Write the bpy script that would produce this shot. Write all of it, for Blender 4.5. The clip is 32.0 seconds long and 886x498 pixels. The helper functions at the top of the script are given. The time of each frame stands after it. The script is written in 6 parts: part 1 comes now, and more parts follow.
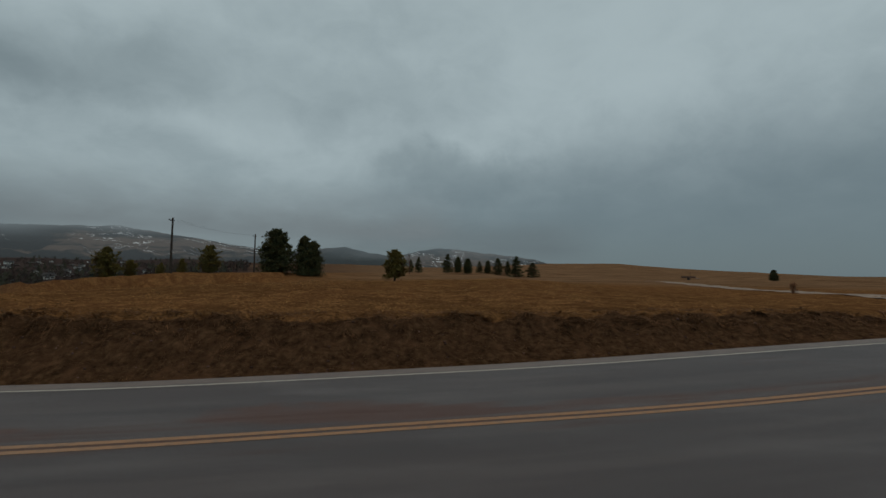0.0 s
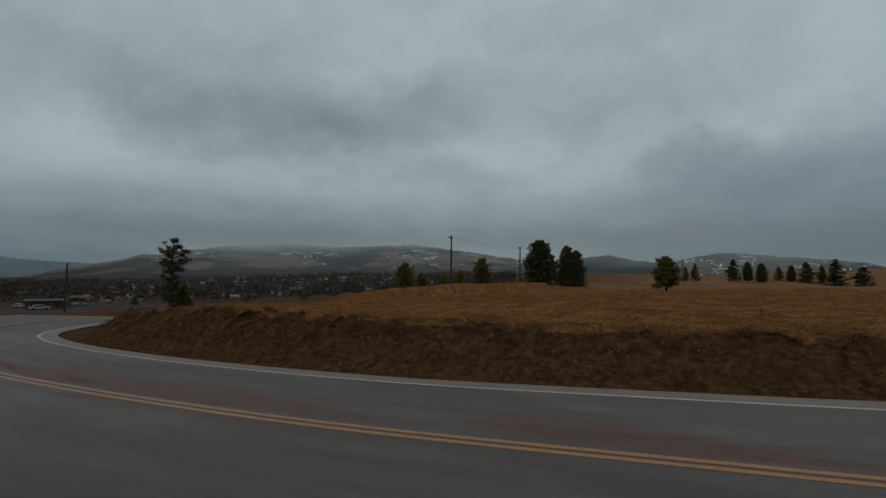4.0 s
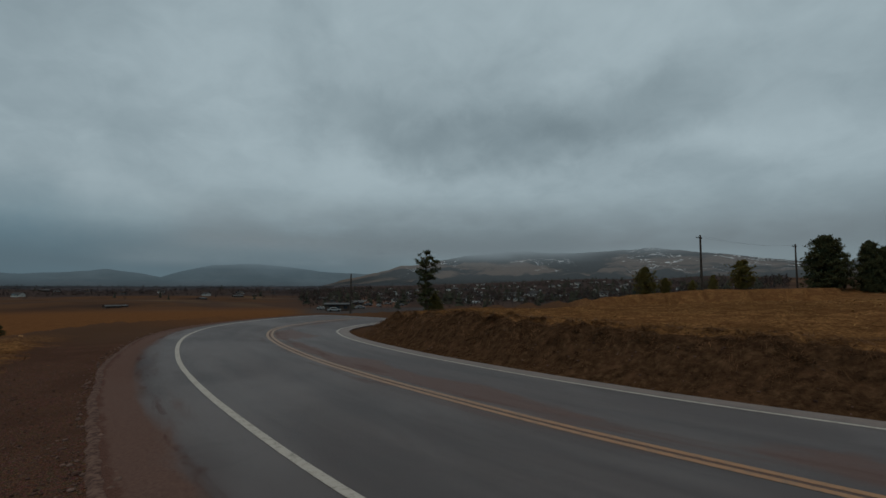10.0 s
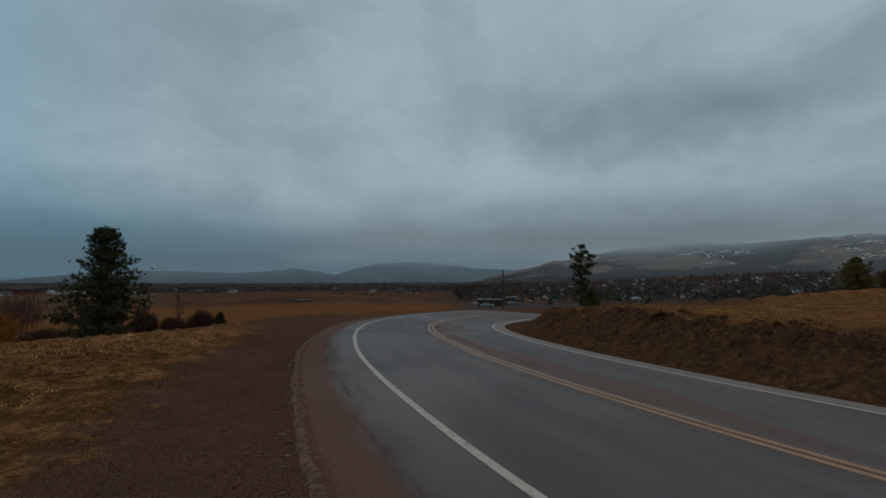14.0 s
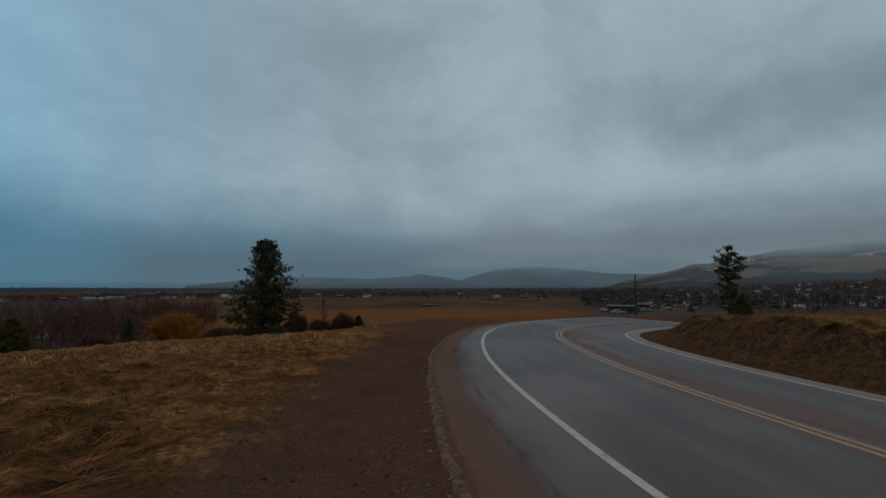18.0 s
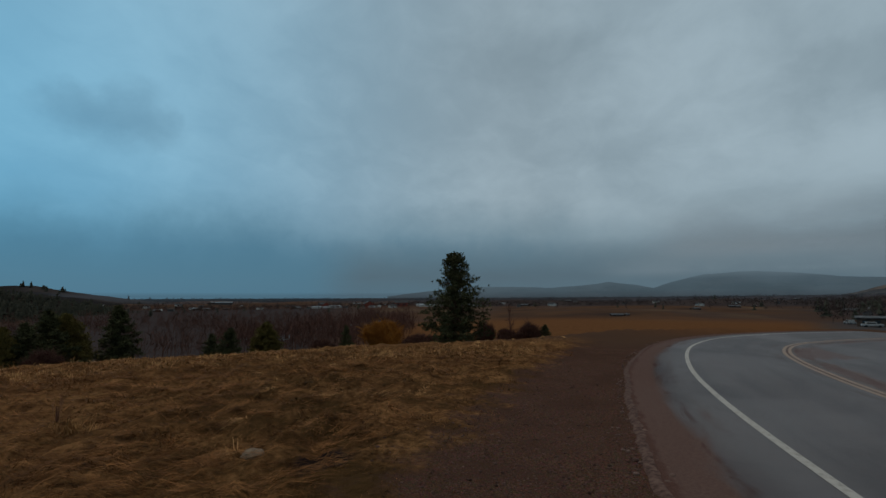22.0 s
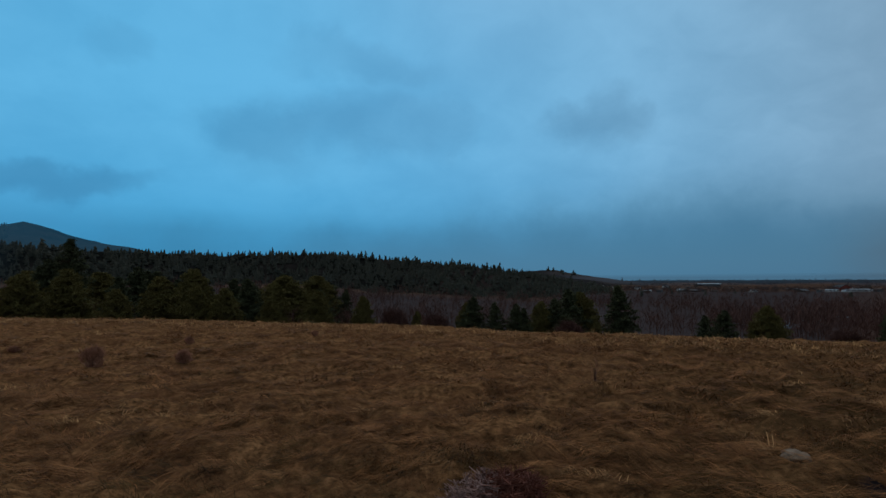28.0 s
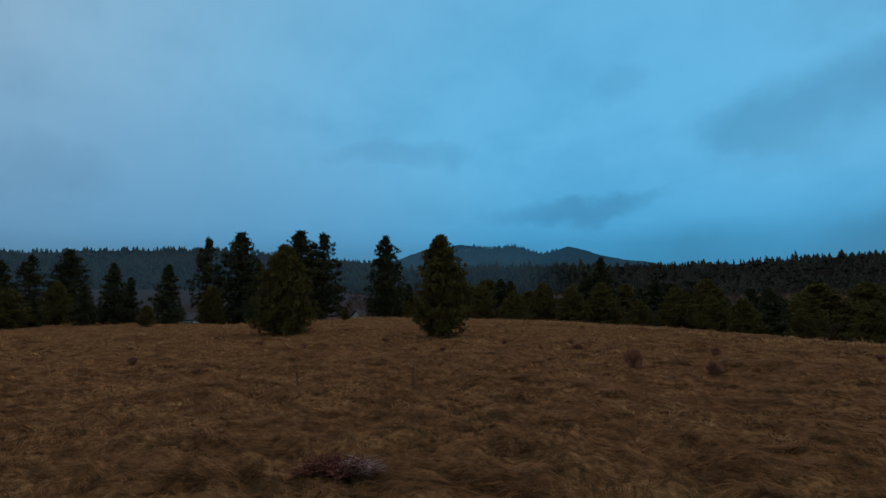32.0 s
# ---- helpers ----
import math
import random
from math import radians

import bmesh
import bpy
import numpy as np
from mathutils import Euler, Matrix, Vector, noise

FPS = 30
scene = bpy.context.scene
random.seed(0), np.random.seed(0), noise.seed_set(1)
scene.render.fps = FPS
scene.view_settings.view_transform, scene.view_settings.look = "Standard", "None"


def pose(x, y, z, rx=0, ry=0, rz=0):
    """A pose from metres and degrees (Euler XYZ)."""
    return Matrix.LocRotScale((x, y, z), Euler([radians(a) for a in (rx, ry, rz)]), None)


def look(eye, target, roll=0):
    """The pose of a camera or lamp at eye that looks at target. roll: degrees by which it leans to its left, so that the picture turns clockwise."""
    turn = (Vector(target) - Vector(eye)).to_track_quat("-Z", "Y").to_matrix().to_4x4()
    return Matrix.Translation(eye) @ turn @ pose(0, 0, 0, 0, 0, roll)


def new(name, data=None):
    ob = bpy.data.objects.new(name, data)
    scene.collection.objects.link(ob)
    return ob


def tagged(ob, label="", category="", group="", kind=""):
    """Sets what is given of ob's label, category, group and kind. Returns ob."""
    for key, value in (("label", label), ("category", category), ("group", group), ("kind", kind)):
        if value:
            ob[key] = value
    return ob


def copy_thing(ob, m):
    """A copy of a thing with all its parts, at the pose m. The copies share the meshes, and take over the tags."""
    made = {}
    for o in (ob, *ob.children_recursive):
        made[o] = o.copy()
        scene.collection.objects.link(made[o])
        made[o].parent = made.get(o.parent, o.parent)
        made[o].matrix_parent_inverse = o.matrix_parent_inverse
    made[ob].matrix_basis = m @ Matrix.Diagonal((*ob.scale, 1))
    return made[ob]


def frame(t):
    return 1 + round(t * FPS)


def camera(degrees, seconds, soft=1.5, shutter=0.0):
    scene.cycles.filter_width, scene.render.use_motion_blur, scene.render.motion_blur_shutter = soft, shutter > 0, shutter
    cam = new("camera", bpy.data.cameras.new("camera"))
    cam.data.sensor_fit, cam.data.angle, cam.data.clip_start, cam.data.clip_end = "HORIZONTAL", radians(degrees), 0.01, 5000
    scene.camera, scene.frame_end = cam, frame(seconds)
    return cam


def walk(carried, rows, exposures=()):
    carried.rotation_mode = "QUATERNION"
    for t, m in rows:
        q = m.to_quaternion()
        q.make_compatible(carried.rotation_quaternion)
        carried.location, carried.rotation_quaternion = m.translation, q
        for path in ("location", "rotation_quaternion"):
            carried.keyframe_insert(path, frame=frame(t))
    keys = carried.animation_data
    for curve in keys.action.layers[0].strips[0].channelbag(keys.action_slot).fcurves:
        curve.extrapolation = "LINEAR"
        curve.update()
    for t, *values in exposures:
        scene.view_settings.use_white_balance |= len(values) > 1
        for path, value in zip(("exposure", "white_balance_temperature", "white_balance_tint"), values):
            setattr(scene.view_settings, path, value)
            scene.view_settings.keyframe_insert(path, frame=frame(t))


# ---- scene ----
EXPOSURES = [(0.0, 0.0, 6640, 10), (4.5, 0.0, 6620, 10), (9.0, 0.0, 6510, 10), (13.0, 0.0, 6220, 10), (17.0, 0.0, 6190, 10), (20.0, 0.0, 6160, 10), (24.5, 0.0, 6060, 10), (26.5, 0.0, 5590, 10), (28.0, 0.0, 5420, 10), (30.0, 0.0, 5440, 10), (32.0, 0.0, 5480, 10)]
cam = camera(85.2, 32.0, soft=1.5)
# seconds, place, yaw to the left, pitch up, roll
PATH = [
    (0, (0.084, 0.154, 1.757), 0.00, 3.32, 0.91),
    (0.5, (0.053, 0.152, 1.769), 3.67, 3.84, 0.53),
    (1, (0.034, 0.234, 1.760), 10.67, 4.44, 0.82),
    (1.5, (0.033, 0.268, 1.766), 14.63, 4.34, 0.60),
    (2, (0.036, 0.174, 1.779), 17.64, 4.41, 0.55),
    (2.5, (0.034, 0.338, 1.763), 21.38, 4.00, 0.39),
    (3, (0.058, 0.283, 1.786), 24.14, 3.75, 0.18),
    (3.5, (0.067, 0.258, 1.783), 26.91, 3.74, 0.34),
    (4, (0.094, 0.364, 1.783), 30.51, 4.07, 0.53),
    (4.5, (0.056, 0.421, 1.783), 34.23, 4.25, 1.36),
    (6.5, (-0.145, 0.360, 1.711), 38.45, 3.88, 0.43),
    (7, (-0.091, 0.330, 1.737), 45.24, 4.17, 1.14),
    (7.5, (-0.118, 0.310, 1.734), 48.39, 4.24, 1.40),
    (8, (-0.132, 0.300, 1.737), 49.39, 4.35, 0.97),
    (8.5, (-0.129, 0.285, 1.735), 51.07, 4.58, 0.77),
    (9, (-0.110, 0.275, 1.752), 52.97, 4.52, 0.68),
    (9.5, (-0.112, 0.255, 1.749), 55.08, 4.50, 0.72),
    (10, (-0.130, 0.250, 1.736), 57.57, 4.66, 0.33),
    (10.5, (-0.137, 0.230, 1.744), 60.36, 4.31, 0.24),
    (11, (-0.148, 0.195, 1.754), 61.62, 4.01, 0.03),
    (11.5, (-0.160, 0.170, 1.737), 62.02, 4.13, -0.05),
    (12, (-0.158, 0.160, 1.760), 65.88, 4.54, 0.03),
    (12.5, (-0.221, 0.168, 1.740), 71.83, 4.88, 0.16),
    (13, (-0.245, 0.146, 1.725), 74.18, 4.54, 0.36),
    (13.5, (-0.269, 0.122, 1.722), 74.92, 4.22, 0.14),
    (15.5, (-0.108, 0.090, 1.737), 79.64, 4.42, 0.62),
    (16, (-0.106, 0.092, 1.736), 83.26, 4.60, 0.36),
    (16.5, (-0.094, 0.111, 1.734), 85.90, 4.62, 0.08),
    (17, (-0.069, 0.095, 1.726), 89.23, 4.35, 0.52),
    (17.5, (-0.100, 0.051, 1.746), 90.03, 4.44, 0.35),
    (18, (-0.088, -0.017, 1.747), 89.93, 4.70, 0.13),
    (18.5, (-0.144, -0.040, 1.740), 90.44, 4.65, 0.16),
    (19, (-0.110, 0.017, 1.746), 95.90, 4.81, 0.68),
    (19.5, (-0.095, 0.017, 1.744), 99.70, 5.03, 0.65),
    (20, (-0.064, 0.012, 1.745), 102.75, 4.81, 0.31),
    (20.5, (-0.058, -0.030, 1.747), 105.63, 5.10, 0.19),
    (21, (-0.035, -0.040, 1.759), 107.29, 5.60, 0.07),
    (21.5, (-0.013, -0.060, 1.759), 109.69, 5.88, 0.01),
    (22, (-0.032, -0.100, 1.763), 111.43, 5.79, -0.24),
    (22.5, (-0.006, -0.130, 1.764), 112.49, 5.80, -0.40),
    (23, (0.002, -0.150, 1.762), 113.19, 5.60, -0.22),
    (23.5, (0.011, -0.160, 1.759), 117.14, 5.50, -0.15),
    (24, (0.054, -0.170, 1.765), 120.84, 4.96, 0.03),
    (24.5, (0.115, -0.200, 1.782), 121.20, 4.95, -0.18),
    (26.5, (0.039, -0.373, 1.788), 139.81, 5.96, -0.56),
    (27, (0.039, -0.325, 1.786), 146.57, 5.30, -0.47),
    (27.5, (0.054, -0.307, 1.760), 157.53, 4.80, -0.35),
    (28, (0.125, -0.394, 1.748), 164.78, 3.84, -0.25),
    (28.5, (0.237, -0.481, 1.736), 171.00, 3.60, -0.96),
    (29, (0.330, -0.521, 1.733), 177.55, 3.78, -1.46),
    (29.5, (0.314, -0.523, 1.745), 187.06, 4.41, -0.71),
    (30, (0.326, -0.580, 1.730), 195.92, 5.46, -0.43),
    (30.5, (0.318, -0.576, 1.722), 204.33, 6.36, -0.91),
    (31, (0.297, -0.519, 1.723), 212.23, 6.34, -0.93),
    (31.5, (0.300, -0.453, 1.719), 218.61, 6.20, -0.89),
    (32, (0.321, -0.269, 1.751), 220.56, 5.64, -0.88),
]


def aim(place, yaw, pitch, roll):
    a, p = radians(yaw), radians(pitch)
    x, y, z = place
    return look(place, (x - 2 * math.sin(a) * math.cos(p), y + 2 * math.cos(a) * math.cos(p), z + 2 * math.sin(p)), roll)


walk(cam, [(t, aim(place, yaw, pitch, roll)) for t, place, yaw, pitch, roll in PATH], EXPOSURES)


# ---- world and light ----
world = bpy.data.worlds.new("overcast_sky")
scene.world = world
world.use_nodes = True


class Graph:
    """Small helper to write node graphs in lines."""

    def __init__(self, tree):
        self.tree = tree
        tree.nodes.clear()

    def node(self, kind, props=None, **inputs):
        n = self.tree.nodes.new(kind)
        p = props or {}
        if "operation" in p:
            n.operation = p["operation"]
        if "use_clamp" in p:
            n.use_clamp = p["use_clamp"]
        if "interpolation_type" in p:
            n.interpolation_type = p["interpolation_type"]
        if "data_type" in p:
            n.data_type = p["data_type"]
        if "blend_type" in p:
            n.blend_type = p["blend_type"]
        if "feature" in p:
            n.feature = p["feature"]
        if "attribute_name" in p:
            n.attribute_name = p["attribute_name"]
        if "sky_type" in p:
            n.sky_type, n.sun_disc = p["sky_type"], p["sun_disc"]
            n.sun_elevation, n.sun_rotation = p["sun_elevation"], p["sun_rotation"]
        for key, value in inputs.items():
            self.put(n, key.replace("_", " "), value)
        return n

    def put(self, n, key, value):
        slot = n.inputs[int(key[1:])] if key[0] == "i" and key[1:].isdigit() else n.inputs[key]
        if isinstance(value, bpy.types.NodeSocket):
            self.tree.links.new(value, slot)
        else:
            slot.default_value = value

    def math(self, op, a, b=0.0, clamp=False):
        return self.node("ShaderNodeMath", {"operation": op, "use_clamp": clamp}, i0=a, i1=b).outputs[0]

    def ramp(self, fac, stops):
        n = self.node("ShaderNodeValToRGB", Fac=fac)
        e = n.color_ramp.elements
        while len(e) < len(stops):
            e.new(0.5)
        for el, (pos, col) in zip(e, stops):
            el.position = pos
            el.color = (*col, 1) if len(col) == 3 else col
        return n.outputs[0]

    def smooth(self, x, lo, hi, a=0.0, b=1.0):
        return self.node("ShaderNodeMapRange", {"interpolation_type": "SMOOTHSTEP"}, Value=x, From_Min=lo, From_Max=hi, To_Min=a, To_Max=b).outputs[0]

    def mix(self, fac, a, b, how="MIX"):
        n = self.node("ShaderNodeMix", {"data_type": "RGBA", "blend_type": how})
        self.put(n, "i0", fac), self.put(n, "i6", a), self.put(n, "i7", b)
        return n.outputs[2]

    def noise(self, scale, vec=None, detail=4.0, rough=0.55, warp=0.0, out=0):
        n = self.node("ShaderNodeTexNoise", Scale=scale, Detail=detail, Roughness=rough, Distortion=warp)
        if vec is not None:
            self.put(n, "Vector", vec)
        return n.outputs[out]


def rgb(r, g, b):
    return (r, g, b, 1.0)


g = Graph(world.node_tree)
ray = g.node("ShaderNodeTexCoord").outputs["Generated"]
sep = g.node("ShaderNodeSeparateXYZ", Vector=ray).outputs
up = g.math("MAXIMUM", sep[2], 0.0)
# soft cloud deck
lift = g.math("ADD", up, 0.42)
deck = g.node("ShaderNodeCombineXYZ", X=g.math("DIVIDE", sep[0], lift), Y=g.math("DIVIDE", sep[1], lift), Z=0.3).outputs[0]
big = g.noise(1.1, deck, 3.0, 0.5, 0.2)
small = g.noise(3.2, deck, 5.0, 0.5, 0.4)
cover = g.math("ADD", g.math("MULTIPLY", big, 0.6), g.math("MULTIPLY", small, 0.4))
# thinner, bluer cloud towards the south
south = g.math("ADD", g.math("MULTIPLY", sep[0], 0.26), g.math("MULTIPLY", sep[1], -0.966))
thin = g.smooth(south, -0.08, 1.08)
bright = g.smooth(g.math("ADD", cover, g.math("MULTIPLY", g.math("SUBTRACT", g.noise(8.5, deck, 6.0, 0.6, 0.5), 0.5), 0.22)), 0.30, 0.66)
grey = g.mix(bright, rgb(0.250, 0.317, 0.343), rgb(0.363, 0.447, 0.476))
blue = g.mix(bright, rgb(0.108, 0.375, 0.552), rgb(0.146, 0.45, 0.632))
deckcol = g.mix(thin, grey, blue)
low = g.mix(thin, rgb(0.190, 0.246, 0.270), rgb(0.030, 0.27, 0.46))
col = g.mix(g.smooth(up, 0.0, 0.27), low, deckcol)
wobble = g.node("ShaderNodeVectorMath", {"operation": "MULTIPLY_ADD"}, i0=g.noise(4.5, ray, 5.0, 0.6, 0.0, 1), i1=(0.22, 0.22, 0.16), i2=ray).outputs[0]
wobble = g.node("ShaderNodeVectorMath", {"operation": "SUBTRACT"}, i0=wobble, i1=(0.11, 0.11, 0.08)).outputs[0]


def cloud(colour, az, el, wide, high, amount, tone):
    """A soft cloud of the deck, by bearing and angle, with half its size in degrees."""
    a, e = radians(az), radians(el)
    right = (math.cos(a), math.sin(a), 0.0)
    above = (math.sin(e) * math.sin(a), -math.sin(e) * math.cos(a), math.cos(e))
    ahead = (-math.cos(e) * math.sin(a), math.cos(e) * math.cos(a), math.sin(e))
    dot = lambda v: g.node("ShaderNodeVectorMath", {"operation": "DOT_PRODUCT"}, i0=wobble, i1=v).outputs["Value"]
    u = g.math("DIVIDE", dot(right), math.sin(radians(wide)))
    v = g.math("DIVIDE", dot(above), math.sin(radians(high)))
    far = g.math("ADD", g.math("MULTIPLY", u, u), g.math("MULTIPLY", v, v))
    k = g.math("MULTIPLY", g.smooth(far, 0.0, 2.6, amount * 0.58, 0.0), g.smooth(dot(ahead), 0.0, 0.3))
    return g.mix(k, colour, tone) if isinstance(tone, tuple) else g.mix(k, colour, g.mix(1.0, colour, tone, "MULTIPLY"))


CLOUDS = [
    (50.6, 17.1, 11.6, 3.2, 0.5),
    (28.2, 20.2, 14.9, 3.6, 0.5),
    (66.6, 18.1, 8.0, 3.0, 0.4),
    (357.5, 12.5, 7.2, 2.5, 0.55),
    (3.5, 20.9, 8.2, 3.2, 0.35),
    (5.2, 15.0, 4.0, 3.5, 0.35),
    (41.3, 20.0, 6.3, 2.7, 0.25),
    (64.3, 19.5, 8.3, 2.4, 0.3),
    (51.7, 17.0, 13.3, 2.6, 0.45),
    (35.4, 18.8, 6.9, 2.9, 0.4),
    (62.5, 21.0, 10.2, 5.0, 0.45),
    (102.0, 27.0, 6.8, 3.9, 0.22),
    (100.9, 27.4, 7.6, 3.3, 0.25),
    (145.6, 18.7, 2.9, 2.1, 0.35),
    (171.1, 18.3, 7.6, 3.1, 0.5),
    (184.7, 17.4, 4.4, 2.5, 0.4),
    (174.5, 24.9, 5.9, 1.7, 0.35),
    (146.4, 17.7, 3.8, 2.1, 0.35),
    (203.4, 9.9, 5.0, 1.5, 0.45),
    (199.9, 21.6, 2.7, 1.5, 0.3),
    (182.8, 16.5, 7.1, 3.8, 0.35),
    (224.8, 16.9, 6.4, 1.3, 0.35),
    (205.5, 10.0, 7.5, 1.2, 0.45),
    (260.3, 12.5, 4.9, 2.3, 0.35),
]
shade = g.mix(thin, rgb(0.38, 0.42, 0.44), rgb(0.52, 0.58, 0.63))
for az, el, wide, high, amount in CLOUDS:
    col = cloud(col, az, el, wide, high, amount * (0.72 if az < 110 else 1.3), shade)
col = cloud(col, 128.0, 0.5, 50.0, 7.5, 0.75, rgb(0.03, 0.115, 0.165))
col = cloud(col, 140.0, 1.0, 45.0, 5.0, 0.8, rgb(0.02, 0.11, 0.175))
col = cloud(col, -32.0, 3.5, 34.0, 11.0, 1.0, rgb(0.066, 0.104, 0.126))
col = cloud(col, 257.0, 4.0, 34.0, 13.0, 0.85, rgb(0.125, 0.275, 0.405))
skytex = g.node("ShaderNodeTexSky", {"sky_type": "NISHITA", "sun_disc": False, "sun_elevation": radians(38), "sun_rotation": radians(200)}).outputs[0]
veil = g.mix(1.0, skytex, rgb(0.1, 0.1, 0.1), "MULTIPLY")
col = g.mix(0.04, col, veil)
g.node("ShaderNodeOutputWorld", Surface=g.node("ShaderNodeBackground", Color=col, Strength=1.0).outputs[0])

sun = new("sun", bpy.data.lights.new("sun", "SUN"))
sun.data.energy, sun.data.angle, sun.data.color = 0.9, radians(60), (1.0, 0.78, 0.52)
sun.matrix_world = look((0, 0, 50), (-8, 24, 8))

# ---- materials ----


def surface(name, build, rough=0.85, spec=0.3, metal=0.0):
    """A material whose build(g, place) returns its colour and its relief height, in metres."""
    m = bpy.data.materials.new(name)
    m.use_nodes = True
    g = Graph(m.node_tree)
    place = g.node("ShaderNodeNewGeometry").outputs["Position"]
    made = build(g, place)
    colour, height = made[0], made[1]
    b = g.node("ShaderNodeBsdfPrincipled", Base_Color=colour, Roughness=made[2] if len(made) > 2 else rough, Metallic=metal)
    g.put(b, "Specular IOR Level", attr(g, spec) if isinstance(spec, str) else spec)
    if len(made) > 3:
        g.put(b, "Normal", made[3])
    elif height is not None:
        g.put(b, "Normal", g.node("ShaderNodeBump", Height=height, Distance=1.0, Strength=1.0).outputs[0])
    g.node("ShaderNodeOutputMaterial", Surface=b.outputs[0])
    return m


def attr(g, name):
    return g.node("ShaderNodeAttribute", {"attribute_name": name}).outputs["Fac"]


def scaled(g, place, x, y, z):
    return g.node("ShaderNodeMapping", Vector=place, Scale=(x, y, z)).outputs[0]


def ground_look(g, p):
    fine = g.noise(9.0, p, 6.0, 0.65)
    mid = g.noise(0.9, p, 4.0)
    wide = g.noise(0.09, p, 3.0)
    straw = g.ramp(fine, [(0.3, (0.034, 0.0155, 0.007)), (0.5, (0.168, 0.079, 0.031)), (0.72, (0.33, 0.158, 0.064))])
    rows = g.noise(1.1, scaled(g, p, 0.22, 1.3, 1.0), 4.0, 0.6)
    straw = g.mix(g.smooth(rows, 0.42, 0.66, 0.0, 0.6), straw, g.mix(1.0, straw, rgb(0.55, 0.52, 0.5), "MULTIPLY"))
    dry = g.mix(g.smooth(mid, 0.42, 0.62), straw, g.mix(0.5, straw, rgb(0.085, 0.035, 0.016)))
    # olive tint, and near ground darkened: shade between blades put into colour
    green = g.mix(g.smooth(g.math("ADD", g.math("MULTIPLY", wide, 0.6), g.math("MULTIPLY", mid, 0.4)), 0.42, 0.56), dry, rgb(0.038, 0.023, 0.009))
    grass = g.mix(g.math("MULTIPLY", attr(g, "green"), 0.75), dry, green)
    # bare earth of the cut bank
    earth = g.ramp(g.noise(5.0, p, 6.0, 0.7), [(0.3, (0.015, 0.008, 0.005)), (0.52, (0.053, 0.027, 0.014)), (0.72, (0.108, 0.058, 0.031))])
    earth = g.mix(g.smooth(g.noise(1.5, p, 5.0, 0.65, 0.6), 0.44, 0.72, 0.0, 0.5), earth, rgb(0.098, 0.048, 0.026))
    col = g.mix(g.smooth(g.math("ADD", attr(g, "earth"), g.math("MULTIPLY", g.math("SUBTRACT", mid, 0.5), 0.7)), 0.35, 0.65), grass, earth)
    # gravel strip
    cells = g.node("ShaderNodeTexVoronoi", Vector=p, Scale=42.0)
    stone = g.mix(0.22, g.ramp(g.noise(60.0, p, 3.0), [(0.3, (0.026, 0.012, 0.008)), (0.7, (0.13, 0.068, 0.048))]), cells.outputs["Color"], "SOFT_LIGHT")
    stone = g.mix(g.smooth(mid, 0.4, 0.65), stone, g.mix(0.45, stone, rgb(0.052, 0.027, 0.019)))
    gravel = g.smooth(g.math("ADD", attr(g, "gravel"), g.math("MULTIPLY", g.math("SUBTRACT", g.noise(1.6, p, 6.0, 0.65), 0.5), 1.5)), 0.3, 0.72)
    col = g.mix(gravel, col, stone)
    col = g.mix(g.smooth(g.math("ADD", attr(g, "ash"), g.math("MULTIPLY", g.math("SUBTRACT", fine, 0.5), 0.6)), 0.35, 0.7), col, rgb(0.022, 0.016, 0.015))
    # fields of the valley, in long plots
    plots = g.noise(0.006, scaled(g, p, 1.0, 2.4, 1.0), 3.0, 0.5)
    far = g.ramp(plots, [(0.36, (0.05, 0.029, 0.022)), (0.47, (0.11, 0.054, 0.028)), (0.56, (0.08, 0.047, 0.036)), (0.66, (0.14, 0.083, 0.046))])
    far = g.mix(g.math("MULTIPLY", g.noise(0.05, p, 5.0, 0.7), 0.8), far, rgb(0.042, 0.028, 0.023))
    stubble = g.mix(g.noise(1.3, scaled(g, p, 0.3, 1.0, 1.0), 5.0, 0.7), rgb(0.080, 0.034, 0.015), rgb(0.170, 0.074, 0.031))
    far = g.mix(attr(g, "stubble"), far, stubble)
    far = g.mix(attr(g, "wood"), far, g.mix(g.noise(0.2, p, 5.0, 0.7), rgb(0.025, 0.020, 0.020), rgb(0.064, 0.047, 0.045)))
    far = g.mix(attr(g, "lot"), far, g.mix(g.noise(0.12, p, 5.0, 0.65), rgb(0.060, 0.030, 0.022), rgb(0.185, 0.095, 0.066)))
    far = g.mix(attr(g, "yard"), far, g.mix(g.noise(0.25, p, 5.0, 0.65), rgb(0.030, 0.026, 0.027), rgb(0.088, 0.076, 0.074)))
    col = g.mix(attr(g, "far"), col, far)
    furrow = g.noise(0.35, scaled(g, p, 0.25, 1.6, 1.0), 5.0, 0.65)
    col = g.mix(attr(g, "fallow"), col, g.mix(g.smooth(furrow, 0.35, 0.65), rgb(0.09, 0.049, 0.028), rgb(0.21, 0.122, 0.07)))
    h = g.math("ADD", g.math("MULTIPLY", fine, 0.05), g.math("MULTIPLY", cells.outputs["Distance"], 0.014))
    return col, h


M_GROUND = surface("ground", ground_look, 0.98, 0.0)


